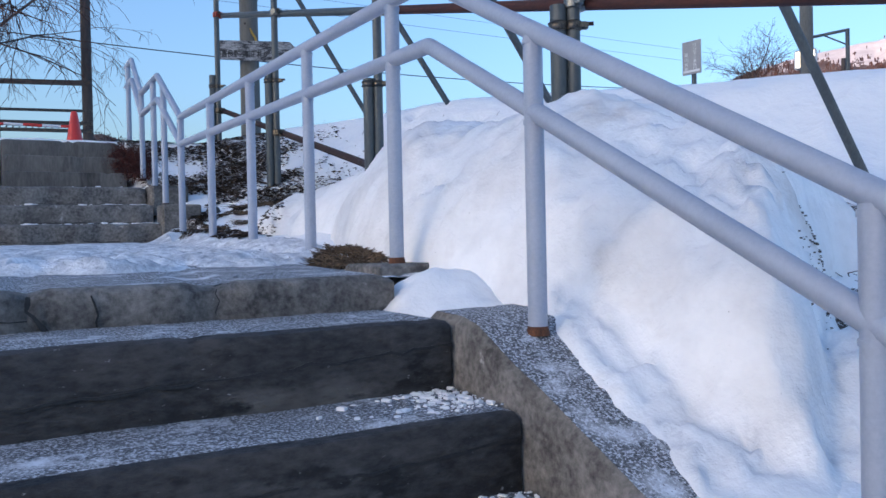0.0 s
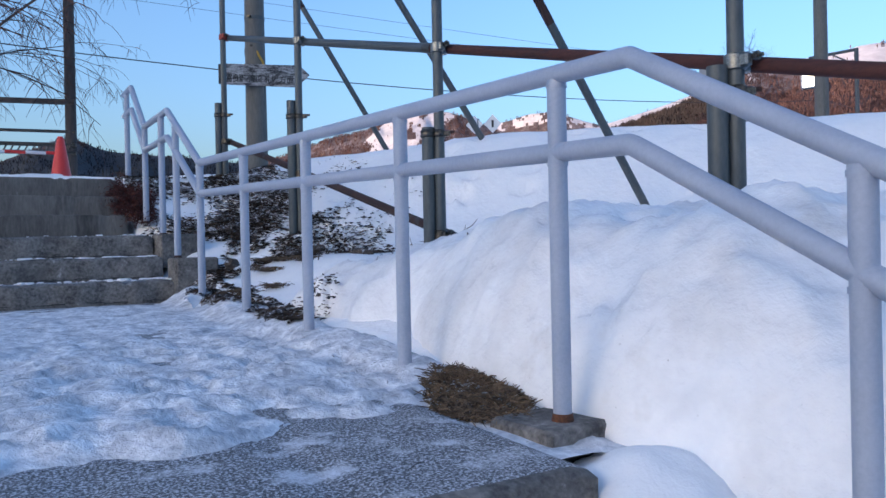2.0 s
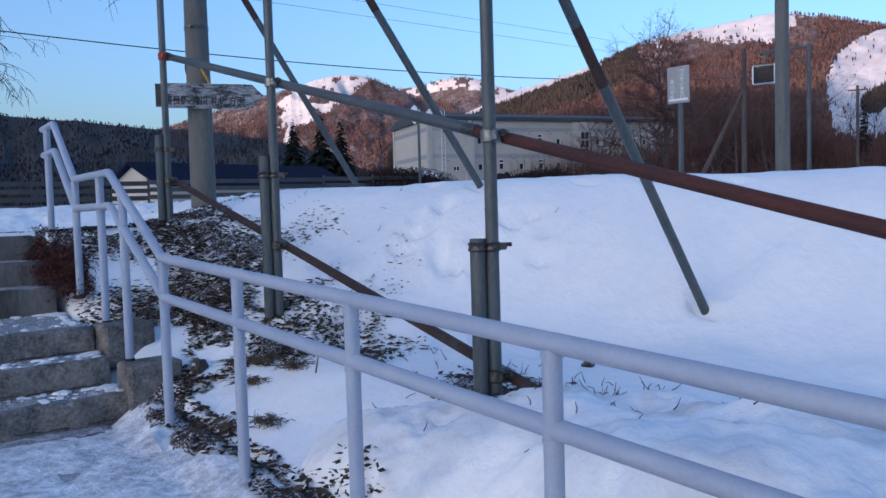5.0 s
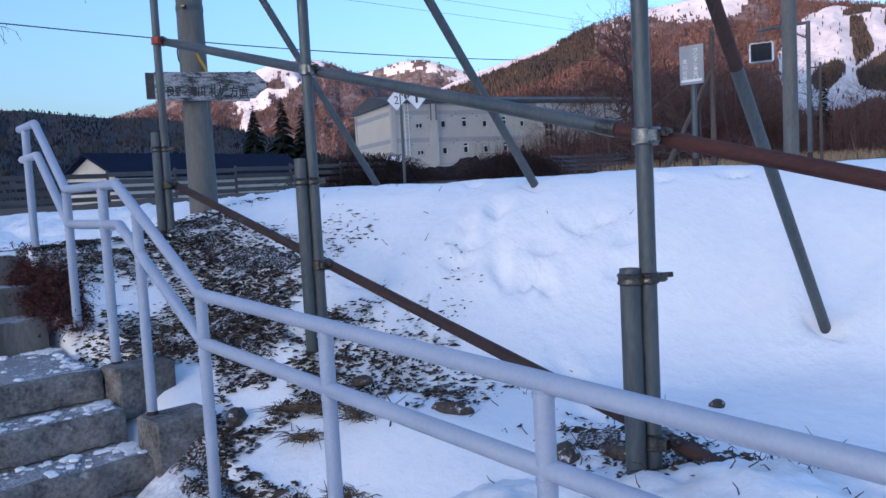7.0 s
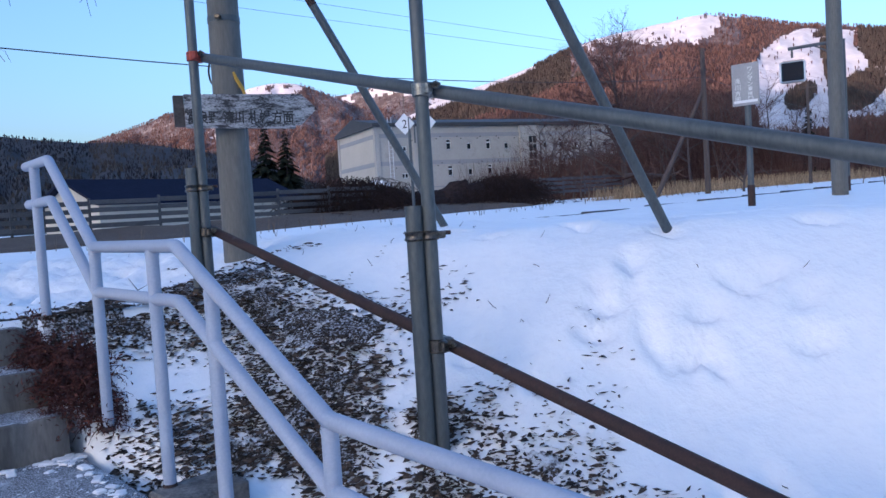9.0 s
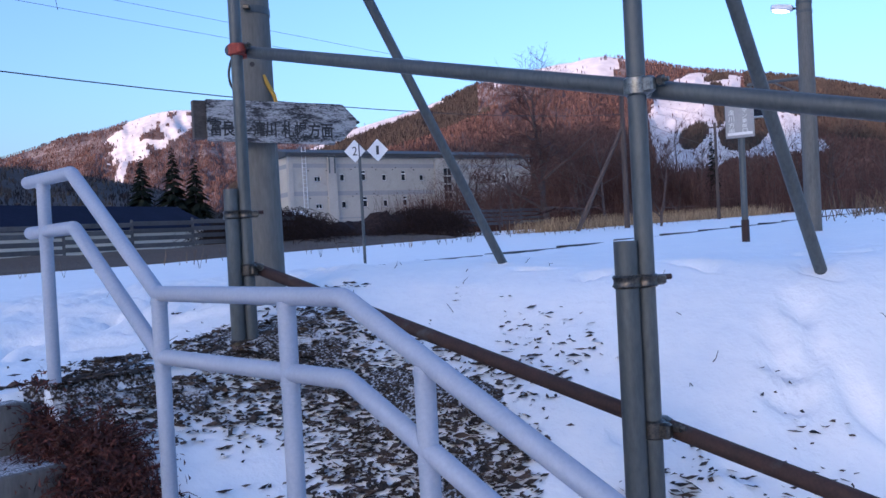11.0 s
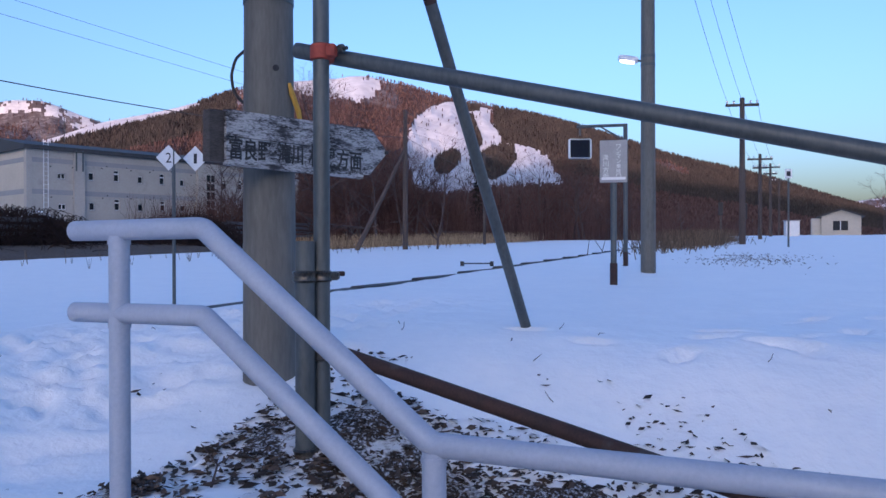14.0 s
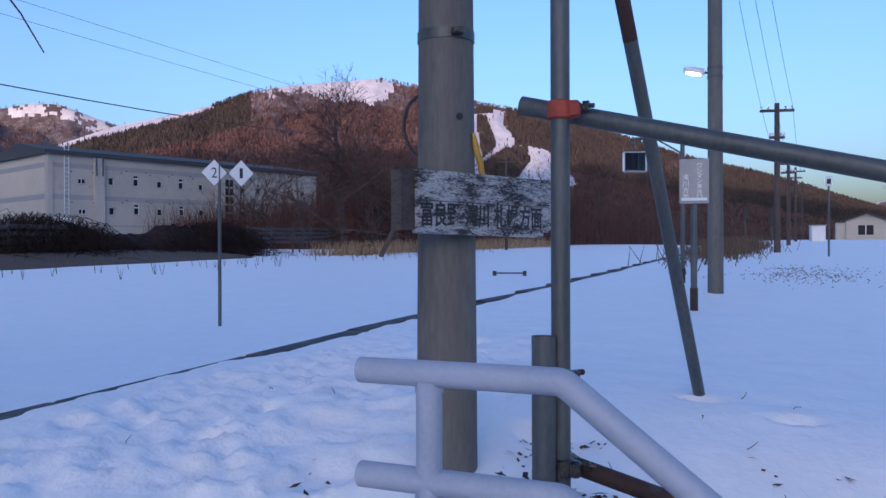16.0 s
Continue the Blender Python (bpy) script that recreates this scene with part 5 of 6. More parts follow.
for x, y, h in ((1.60, 4.95, 0.16), (1.46, 7.62, 0.12)):
    z = surface(x, y)
    g.tube([(x, y, z - 0.02), (x + 0.01, y - 0.02, z + h * 0.5), (x - 0.02, y + 0.01, z + h)], [0.004, 0.003, 0.0015], 4)
    g.tube([(x + 0.01, y - 0.02, z + h * 0.5), (x + 0.06, y - 0.05, z + h * 0.75)], [0.0025, 0.001], 4)
tagged(g.ob("dead_stalks", BARK), "dead stalks sticking out of the snow", "stalks", kind="stuff")

# ---- platform edge ----
edge_thing = thing("platform_edge", (20, 10.5, 2.5), "dark concrete edge of the station platform", "platform edge", kind="structure")
ex = -12.0
k = 0
while ex < 78:
    L = 1.6
    xm = ex + L / 2
    yy = float(edge_line(xm)) + 0.08
    zz = 2.625 - 0.022 * float(smooth((9 - xm) / 4.0)) + 0.018 * max(0, xm - 8)
    turn = math.atan2(float(edge_line(xm + 0.5) - edge_line(xm - 0.5)), 1)
    part("coping_slab", Geo().box((xm, yy, zz - 0.165), (L - 0.012, 0.20, 0.34 + 0.014 * rng.random()), turn, 0.012), CONCRETE_DARK, edge_thing, smooth_faces=False)
    ex += L
    k += 1

# ---- signs and poles of the station ----
dia = thing("number_sign", (9.65, 15.28, 2.0), "thin grey post with two white diamond number plates", "sign")
part("post", Geo().tube([(9.65, 15.28, 1.7), (9.65, 15.28, 4.62)], 0.028, 10), STEEL, dia)
dn = Vector((-0.70, -0.71, 0)).normalized()
du = Vector((0.71, -0.70, 0)).normalized()
for ch, c in (("2", Vector((9.61, 15.35, 4.49))), ("1", Vector((9.90, 15.06, 4.49)))):
    c = c + dn * 0.04
    g = Geo()
    s = 0.205
    g.add([c + du * a + Vector((0, 0, b)) + dn * w for w in (-0.006, 0.006) for a, b in ((0, s), (-s * 0.93, 0), (0, -s), (s * 0.93, 0))], [(0, 3, 2, 1), (4, 5, 6, 7)] + [(i, (i + 1) % 4, 4 + (i + 1) % 4, 4 + i) for i in range(4)])
    pl = part("diamond_plate", g, WHITE, dia, smooth_faces=False)
    m = Matrix(((du.x, 0, dn.x, c.x + dn.x * 0.008), (du.y, 0, dn.y, c.y + dn.y * 0.008), (0, 1, 0, c.z), (0, 0, 0, 1)))
    part("numeral", text_geo(ch, 0.22, m, 0.001, 0.085 if ch == "2" else 0.05, 0.16), INK, pl, smooth_faces=False)
part("bracket", Geo().tube([Vector((9.61, 15.35, 4.49)), Vector((9.90, 15.06, 4.49))], 0.012, 6), STEEL, dia)

bd = thing("platform_notice", (8.58, 7.99, 2.6), "faded grey platform notice board on a post with a rusty foot", "sign")
part("post", Geo().tube([(8.60, 8.0, 2.84), (8.60, 8.0, 4.1)], 0.034, 12), STEEL, bd)
part("rusty_foot", Geo().tube([(8.60, 8.0, 2.4), (8.60, 8.0, 2.87)], 0.042, 12), RUST, bd, "rusted sleeve at the foot")
bn = Vector((-0.985, -0.17, 0)).normalized()
bu = Vector((0.17, -0.985, 0)).normalized()
bc = Vector((8.55, 7.99, 4.0))
g = Geo().box(bc, (0.02, 0.30, 0.47), math.atan2(bn.y, bn.x), 0.006)
plate = part("notice_plate", g, BOARD_GREY, bd, smooth_faces=False)
for col, (txt, hh) in enumerate((("ワンマン乗降口", 0.38), ("滝川方面", 0.28))):
    for j, ch in enumerate(txt):
        n = len(txt)
        pz = 4.0 + (hh / 2 - (j + 0.5) * hh / n) + (0.0 if col == 0 else -0.06)
        p = bc + bu * (0.055 - 0.14 * col) * 1.0 + bn * 0.0115
        m = Matrix(((bu.x, 0, bn.x, p.x), (bu.y, 0, bn.y, p.y), (0, 1, 0, pz), (0, 0, 0, 1)))
        part("lettering", text_geo(ch, 0.08, m, 0.0005, 0.062 if col else 0.05, min(0.062, hh / n * 0.85)), WHITE, plate, smooth_faces=False)
part("reflector_strip", Geo().box(bc + Vector((0, 0, -0.19)) + bn * 0.012, (0.002, 0.26, 0.03), math.atan2(bn.y, bn.x)), WHITE, plate, smooth_faces=False)

mp = thing("platform_mirror", (13.2, 8.7, 2.7), "square platform mirror hung from a grey bent post", "mirror")
part("post", Geo().tube([(13.25, 8.75, 2.4), (13.25, 8.75, 5.12)], 0.036, 12), STEEL, mp)
part("rusty_foot", Geo().tube([(13.25, 8.75, 2.4), (13.25, 8.75, 2.95)], 0.042, 12), RUST, mp)
part("arm", Geo().tube([(13.25, 8.75, 5.10), (13.1, 9.55, 5.10)], 0.028, 10), STEEL, mp)
part("stay", Geo().tube([(13.25, 8.78, 4.85), (13.18, 9.15, 5.08)], 0.014, 8), STEEL, mp)
mrot = math.radians(202)
part("hanger", Geo().tube([(13.12, 9.5, 5.1), (13.12, 9.5, 4.95)], 0.018, 8), STEEL, mp)
part("mirror_frame", Geo().box((13.12, 9.5, 4.72), (0.07, 0.40, 0.36), mrot, 0.03), WHITE, mp)
part("mirror_pane", Geo().box((13.12 + 0.034 * math.cos(mrot), 9.5 + 0.034 * math.sin(mrot), 4.72), (0.012, 0.34, 0.30), mrot, 0.005), MIRROR, mp, smooth_faces=False)

lp = thing("lamp_pole", (11.12, 8.03, 2.6), "grey concrete pole carrying a small platform lamp", "lamp pole")
part("shaft", Geo().tube([(11.12, 8.03, 2.3), (11.12, 8.03, 10.0)], [0.105, 0.085], 20), POLE, lp)
for z in (5.60, 5.72):
    part("band", Geo().tube([(11.12, 8.03, z - 0.02), (11.12, 8.03, z + 0.02)], 0.102, 20), STEEL, lp)
part("lamp_arm", Geo().tube([(11.10, 8.10, 5.66), (11.08, 8.20, 5.68)], 0.016, 8), STEEL, lp)
part("lamp_head", Geo().tube([(11.08, 8.16, 5.675), (11.08, 8.20, 5.68), (11.05, 8.34, 5.71), (11.03, 8.42, 5.725), (11.03, 8.43, 5.725)], [0.035, 0.05, 0.052, 0.04, 0.01], 12), WHITE_PLASTIC, lp)


LAMP_GLOW = bpy.data.materials.new("lit_lamp_lens")
LAMP_GLOW.use_nodes = True
LAMP_GLOW.node_tree.nodes["Principled BSDF"].inputs["Emission Color"].default_value = (1.0, 0.93, 0.82, 1)
LAMP_GLOW.node_tree.nodes["Principled BSDF"].inputs["Emission Strength"].default_value = 2.5
part("lamp_lens", Geo().tube([(11.072, 8.205, 5.655), (11.05, 8.33, 5.680), (11.035, 8.40, 5.697)], [0.030, 0.042, 0.030], 10), LAMP_GLOW, lp, "lit white lamp lens")


def line_pole(x, y, zb, zt, r, arms, label):
    """A timber line pole with cross arms and insulators."""
    o = thing("line_pole", (x, y, zb), label, "line pole", "line poles beside the track")
    part("shaft", Geo().tube([(x, y, zb - 0.3), (x, y, zt)], [r, r * 0.7], 10), CEDAR, o)
    for dz, half in arms:
        a = part("cross_arm", Geo().box((x, y, zt - dz), (0.10, 2 * half, 0.10), 0.25, 0.01), CEDAR, o, smooth_faces=False)
        for s in (-0.9, -0.5, 0.5, 0.9):
            part("insulator", Geo().tube([(x - 0.24 * s * half, y + 0.97 * s * half, zt - dz + 0.05), (x - 0.24 * s * half, y + 0.97 * s * half, zt - dz + 0.17)], [0.03, 0.045], 8), WHITE_PLASTIC, a)
    return o


line_pole(32.45, 7.9, 3.1, 8.75, 0.13, ((0.28, 0.62), (1.3, 0.28)), "dark timber line pole with cross arms")
line_pole(49.0, 7.8, 3.4, 8.3, 0.12, ((0.3, 0.7), (0.8, 0.4)), "dark timber line pole with cross arms")
line_pole(65.6, 7.6, 3.7, 9.3, 0.12, ((0.3, 0.7), (0.8, 0.5)), "dark timber line pole with cross arms")
line_pole(84.0, 7.2, 3.8, 9.6, 0.12, ((0.3, 0.7),), "dark timber line pole with a cross arm")

sp = thing("speed_post", (27.7, 6.25, 2.7), "thin pale post with a small square plate", "sign post")
part("post", Geo().tube([(27.7, 6.25, 2.5), (27.7, 6.25, 5.45)], 0.03, 8), STEEL, sp)
part("plate", Geo().box((27.68, 6.25, 5.36), (0.03, 0.22, 0.30), 0.3, 0.01), WHITE, sp)
part("dark_mark", Geo().box((27.66, 6.245, 5.36), (0.02, 0.12, 0.16), 0.3, 0.005), INK, sp)
for k, (x, y, z, h) in enumerate(((64.0, 11.1, 3.7, 2.6), (52.0, 8.8, 3.4, 2.2))):
    sg = thing("track_signal", (x, y, z), "slim dark railway signal beside the track", "signal", "track signals")
    part("mast", Geo().tube([(x, y, z - 0.2), (x, y, z + h)], 0.06, 8), STEEL_DARK, sg)
    part("signal_head", Geo().box((x - 0.1, y, z + h - 0.5), (0.2, 0.34, 1.0), 0.2, 0.04), INK, sg)
rb = thing("relay_cabinet", (66.3, 6.1, 3.6), "pale relay cabinet beside the track", "cabinet")
part("body", Geo().box((66.3, 6.1, 4.2), (0.8, 1.0, 1.3), 0.2, 0.03), WHITE, rb)
part("lid", Geo().box((66.3, 6.1, 4.88), (0.95, 1.15, 0.08), 0.2, 0.02), BOARD_GREY, rb)
bk = thing("track_marker", (23.9, 15.6, 2.3), "low dark bar on two short feet beside the track", "track marker")
d0, d1 = Vector((23.7, 16.05, 2.47)), Vector((24.05, 15.15, 2.47))
part("bar", Geo().tube([d0, d1], 0.022, 8), INK, bk)
for p in (d0, d1):
    part("foot", Geo().box(p + Vector((0, 0, -0.06)), (0.12, 0.12, 0.26), 0.3, 0.01), INK, bk, smooth_faces=False)

# ---- small station hut ----
hut = thing("hut", (79, 2.4, 3.7), "small cream hut with a low gable roof and dark window", "hut")
hx, hy = 78.4, 2.05
g = Geo()
sec = [(-1.6, 0), (-1.6, 1.95), (0, 2.5), (1.6, 1.95), (1.6, 0)]
g.add([(x, hy + v, 3.6 + z) for x in (hx, hx + 5) for v, z in sec], [(0, 1, 2, 3, 4), (9, 8, 7, 6, 5)] + [(i, 5 + i, 5 + (i + 1) % 5, (i + 1) % 5) for i in range(5)])
part("wall", g, CREAM, hut, smooth_faces=False)
g = Geo()
for s in (-1, 1):
    g.add([(x, hy + v * s, 3.6 + z) for x in (hx - 0.35, hx + 5.3) for v, z in ((1.9, 1.86), (0, 2.52), (0, 2.64), (1.9, 1.98))], [(0, 1, 2, 3), (7, 6, 5, 4)] + [(i, (i + 1) % 4, 4 + (i + 1) % 4, 4 + i) for i in range(4)])
part("roof", g, ROOF_DARK, hut, smooth_faces=False)
w = part("window", Geo().box((hx - 0.03, hy + 0.05, 4.71), (0.06, 1.2, 0.84), 0, 0.01), GLASS_DARK, hut, smooth_faces=False)
part("window_frame", Geo().box((hx - 0.05, hy + 0.05, 4.71), (0.05, 0.07, 0.84)), WHITE, w, smooth_faces=False)
part("lean_to", Geo().box((hx + 1.5, hy + 2.0, 4.5), (2.6, 0.79, 1.8), 0, 0.03), CREAM, hut, smooth_faces=False)

# ---- leaning stay and pole at the wood's edge ----
st = thing("timber_pole_with_stay", (37.5, 25.0, 2.9), "dark timber pole with a leaning timber stay", "pole")
part("shaft", Geo().tube([(37.55, 25.05, 2.5), (37.5, 25.0, 10.3)], [0.15, 0.11], 10), CEDAR, st)
part("stay", Geo().tube([(36.1, 27.2, 2.8), (37.45, 25.05, 8.1)], [0.13, 0.09], 10), CEDAR, st)

# ---- overhead wires ----


def wire(a, b, sag, r, label):
    a, b = Vector(a), Vector(b)
    pts = [a.lerp(b, t / 24) - Vector((0, 0, sag * 4 * (t / 24) * (1 - t / 24))) for t in range(25)]
    return tagged(Geo().tube(pts, r, 5).ob("overhead_wire", CABLE, smooth_faces=True), label, "wire", "overhead wires")


wire((-16.0, 24.4, 8.47), (37.5, 25.0, 8.83), 1.36, 0.016, "black cable slung across the track")
wire((37.5, 25.0, 8.83), (110, 40.0, 11.0), 0.8, 0.012, "black cable slung across the track")
wire((-30.0, 26.0, 9.6), (70.0, 26.0, 9.6), 0.15, 0.006, "thin power line high above the field")
wire((-30.0, 26.3, 10.2), (70.0, 26.3, 10.2), 0.15, 0.006, "thin power line high above the field")
for dy in (-0.55, 0.0, 0.55):
    wire((11.12, 8.03 + dy * 0.4, 9.8), (32.45, 7.9 + dy, 8.62), 0.25, 0.006, "thin wire between the line poles")
    wire((32.45, 7.9 + dy, 8.62), (49.0, 7.8 + dy, 8.12), 0.25, 0.007, "thin wire between the line poles")
    wire((49.0, 7.8 + dy, 8.12), (65.6, 7.6 + dy, 9.1), 0.25, 0.008, "thin wire between the line poles")

# twigs and weeds on the low ground past the snow bank
g = Geo()
for _ in range(190):
    x = rng.uniform(1.45, 2.6)
    y = rng.uniform(0.75, 1.25) * x / 1.75
    z = float(ground_height(x, y))
    a, L = rng.uniform(0, 6.28), rng.uniform(0.03, 0.12)
    g.tube([(x, y, z), (x + L * 0.5 * math.cos(a), y + L * 0.5 * math.sin(a), z + 0.012), (x + L * math.cos(a + 0.6), y + L * math.sin(a + 0.6), z + rng.uniform(0.0, 0.06))], [0.0022, 0.002, 0.001], 3)
tagged(g.ob("twigs", BARK), "dark twigs and weed stalks on low snowy ground", "twigs", kind="stuff")


# soil patches whose dark colour also stands in for shade past the bank
def low_soil_and_shade(x, y):
    n = value_noise(x, y, 3.2, 4, 22) + 0.06
    zone = smooth((0.72 * x - y) / 0.06) * smooth((y - 0.40 * x) / 0.2)
    return ground_height(x, y) - 0.02 + 0.03 * smooth((n - 0.55) * 9) * zone


grid_object("bare_soil", np.arange(1.4, 3.6, 0.025), np.arange(0.6, 2.5, 0.025), low_soil_and_shade, MOULD, "dark weedy soil showing through thin snow, also standing in for shade", "soil", "stuff")
dirt = Geo()
for _ in range(260):
    x = rng.gauss(1.66, 0.08)
    y = 0.712 * x + rng.gauss(0, 0.02)
    z = float(bank_height(np.array(x), np.array(y))) + 0.001
    r = rng.uniform(0.001, 0.004)
    dirt.box((x, y, z), (r * 2, r * 1.5, r), rng.uniform(0, 3))
tagged(dirt.ob("dirt_specks", ROCK), "specks of dirt frozen into the snow bank", "dirt", kind="stuff")
wp = thing("timber_pole", (52.0, 26.0, 3.2), "plain thin timber pole at the edge of the wood", "pole")
part("shaft", Geo().tube([(52.0, 26.0, 2.8), (52.0, 26.0, 9.6)], [0.12, 0.09], 8), CEDAR, wp)
part("cross_arm", Geo().box((52.0, 26.0, 9.3), (0.09, 1.1, 0.09), 0.4, 0.01), CEDAR, wp, smooth_faces=False)

# ---- trees and scrub ----


def grow(trunk, twigs, base, height, r0, seed, lean=(0, 0), levels=4, spread=0.75, droop=0.0, first=0.25, kids=(5, 4, 4, 3), seg=5):
    """A bare tree: a tapered trunk with limbs that fork into fine twigs."""
    R_ = random.Random(seed)

    def branch(p, d, L, r, lev):
        n = 4 if lev < 2 else 3
        pts, rs = [p], [r]
        for i in range(n):
            d = (d + Vector((R_.gauss(0, 0.13), R_.gauss(0, 0.13), R_.gauss(0.04, 0.08) - droop * lev * 0.12))).normalized()
            pts.append(pts[-1] + d * (L / n))
            rs.append(r * (1 - 0.80 * (i + 1) / n) + 0.0015)
        (trunk if lev < 2 else twigs).tube(pts, rs, seg if lev == 0 else (4 if lev == 1 else 3), caps=False)
        if lev >= levels:
            return
        for k in range(kids[min(lev, len(kids) - 1)] + (4 if lev == 0 else 0)):
            t = R_.uniform(first if lev == 0 else 0.2, 1.0)
            i = min(n - 1, int(t * n))
            q = pts[i].lerp(pts[i + 1], t * n - i)
            side = Vector((R_.gauss(0, 1), R_.gauss(0, 1), R_.gauss(0.1, 0.4))).normalized()
            nd = ((pts[i + 1] - pts[i]).normalized() * (1 - spread * 0.55) + side * spread).normalized()
            branch(q, nd, L * R_.uniform(0.38, 0.62) * (1.15 - 0.4 * t), max(rs[i] * 0.55, 0.002), lev + 1)

    branch(Vector(base), Vector((lean[0], lean[1], 1)).normalized(), height, r0, 0)


def bare_tree(name, h, r0, seed, label, group, **kw):
    o = thing(name, (0, 0, 0), label, "tree", group)
    tr, tw = Geo(), Geo()
    grow(tr, tw, (0, 0, -0.3), h, r0, seed, **kw)
    part("trunk", tr, BARK, o)
    part("crown", tw, TWIG, o, smooth_faces=False)
    return o


def put(o, x, y, s=1.0, rz=0.0, z=None):
    zz = float(ground_height(x, y)) if z is None else z
    return Matrix.Translation((x, y, zz)) @ Matrix.Rotation(rz, 4, "Z") @ Matrix.Diagonal((s, s, s, 1))


kinds = [bare_tree("bare_tree", 6.5, 0.13, 100 + k, "leafless reddish-brown tree at the edge of the wood", "trees along the track", kids=(6, 5, 4, 3), first=0.12 + 0.05 * k) for k in range(5)]
big = bare_tree("bare_tree", 9.0, 0.24, 131, "broad leafless tree with a dense crown", "trees along the track", kids=(14, 9, 6, 4), first=0.14, spread=0.85)
big.matrix_basis = put(big, 42.3, 33.0, 1.0, 0.4)
WOODS = []
wl = [(57, 35), (60, 32), (60, 31), (78, 25), (110, 21), (170, 17), (240, 15)]
for k in range(150):
    t = rng.random() ** 1.4 * (len(wl) - 1)
    i = min(len(wl) - 2, int(t))
    f = t - i
    x = wl[i][0] * (1 - f) + wl[i + 1][0] * f + rng.gauss(0, 1.5)
    y = wl[i][1] * (1 - f) + wl[i + 1][1] * f + abs(rng.gauss(0, 6)) * (1 + x / 70)
    WOODS.append((x, y, rng.uniform(0.55, 1.15) * (1.0 if x > 52 else 0.75)))
first = {}
for k, (x, y, s) in enumerate(WOODS):
    src = kinds[k % 5]
    m = put(src, x, y, s, rng.uniform(0, 6.28))
    if k < 5:
        src.matrix_basis = m
    else:
        c = copy_thing(src, Matrix.Translation((0, 0, 0)))
        c.matrix_basis = m
for x, y, s in ((44.0, 38.4, 0.55), (45.6, 39.0, 0.5), (96.0, -3.0, 0.95), (101.0, -7.0, 0.9), (38.5, 23.6, 0.55)):
    c = copy_thing(kinds[1], Matrix.Translation((0, 0, 0)))
    c.matrix_basis = put(c, x, y, s, x)

# thicket under the trees
thick = Geo()
for k in range(13000):
    t = rng.random() ** 1.3 * (len(wl) - 1)
    i = min(len(wl) - 2, int(t))
    f = t - i
    x = wl[i][0] * (1 - f) + wl[i + 1][0] * f
    y = wl[i][1] * (1 - f) + wl[i + 1][1] * f + rng.uniform(-1.5, 1) + abs(rng.gauss(0, 7)) * (1 + x / 60)
    z = float(3.2 + min(1.0, max(0, (x - 30) / 60))) - 0.6
    h = rng.uniform(1.2, 5.2) * (0.6 if x < 52 else 1.0)
    a = rng.uniform(0, 6.28)
    dx, dy = math.cos(a) * h * rng.uniform(0.05, 0.3), math.sin(a) * h * rng.uniform(0.05, 0.3)
    thick.tube([(x, y, z), (x + dx * 0.4, y + dy * 0.4, z + h * 0.6), (x + dx, y + dy, z + h)], [0.024, 0.015, 0.005], 3, caps=False)
    for _ in range(2):
        thick.tube([(x + dx * 0.3, y + dy * 0.3, z + h * rng.uniform(0.2, 0.5)), (x + rng.gauss(0, 0.22) * h, y + rng.gauss(0, 0.22) * h, z + h * rng.uniform(0.6, 1.0))], [0.013, 0.004], 3, caps=False)
tagged(thick.ob("thicket", TWIG), "dense leafless thicket along the track", "thicket", kind="stuff")


def conifer(name, h, w, seed, label):
    o = thing(name, (0, 0, 0), label, "tree", "conifers")
    part("trunk", Geo().tube([(0, 0, -0.3), (0, 0, h * 0.97)], [h * 0.018, 0.01], 6), BARK, o)
    g = Geo()
    R_ = random.Random(seed)
    lv = 26
    for i in range(lv):
        t = i / lv
        z = h * (0.06 + 0.92 * t)
        rr = w * (1 - t) ** 0.85
        for k in range(int(15 - 8 * t)):
            a = R_.uniform(0, 6.28)
            L = rr * R_.uniform(0.55, 1.15)
            dx, dy = math.cos(a), math.sin(a)
            wd = 0.16 * L + 0.12
            zz = z + R_.gauss(0, h * 0.015)
            g.add([(0, 0, zz + 0.12 * L), (dx * L * 0.55 - dy * wd, dy * L * 0.55 + dx * wd, zz - 0.10 * L), (dx * L, dy * L, zz - 0.30 * L), (dx * L * 0.55 + dy * wd, dy * L * 0.55 - dx * wd, zz - 0.10 * L), (dx * L * 0.5, dy * L * 0.5, zz + 0.05 * L)],
                  [(0, 1, 4), (1, 2, 4), (2, 3, 4), (3, 0, 4)])
    part("crown", g, CONIFER, o, smooth_faces=False)
    return o


con = [conifer("conifer", 9.0, 2.7, 5, "dark green conifer behind the house"), conifer("conifer", 9.0, 1.5, 6, "dark green conifer among bare trees")]
con[0].matrix_basis = put(con[0], 35.3, 72.0, 1.0, 0, 3.0)
con[1].matrix_basis = put(con[1], 66.8, 32.4, 0.86, 1, 3.4)
for x, y, s, z in ((37.6, 70.6, 1.08, 3.0), (39.4, 69.9, 1.0, 3.0), (36.6, 75.0, 0.95, 3.0)):
    c = copy_thing(con[0], Matrix.Identity(4))
    c.matrix_basis = put(c, x, y, s, x * 3, z)
for x, y, s in ((60.0, 36.0, 0.50), (61.5, 35.4, 0.45), (75, 33, 0.55), (78, 32, 0.6), (84, 31, 0.6), (72, 36, 0.6)):
    c = copy_thing(con[1], Matrix.Identity(4))
    c.matrix_basis = put(c, x, y, s, x * 3, 3.4)

# bramble mound in front of the long building
bush = Geo()
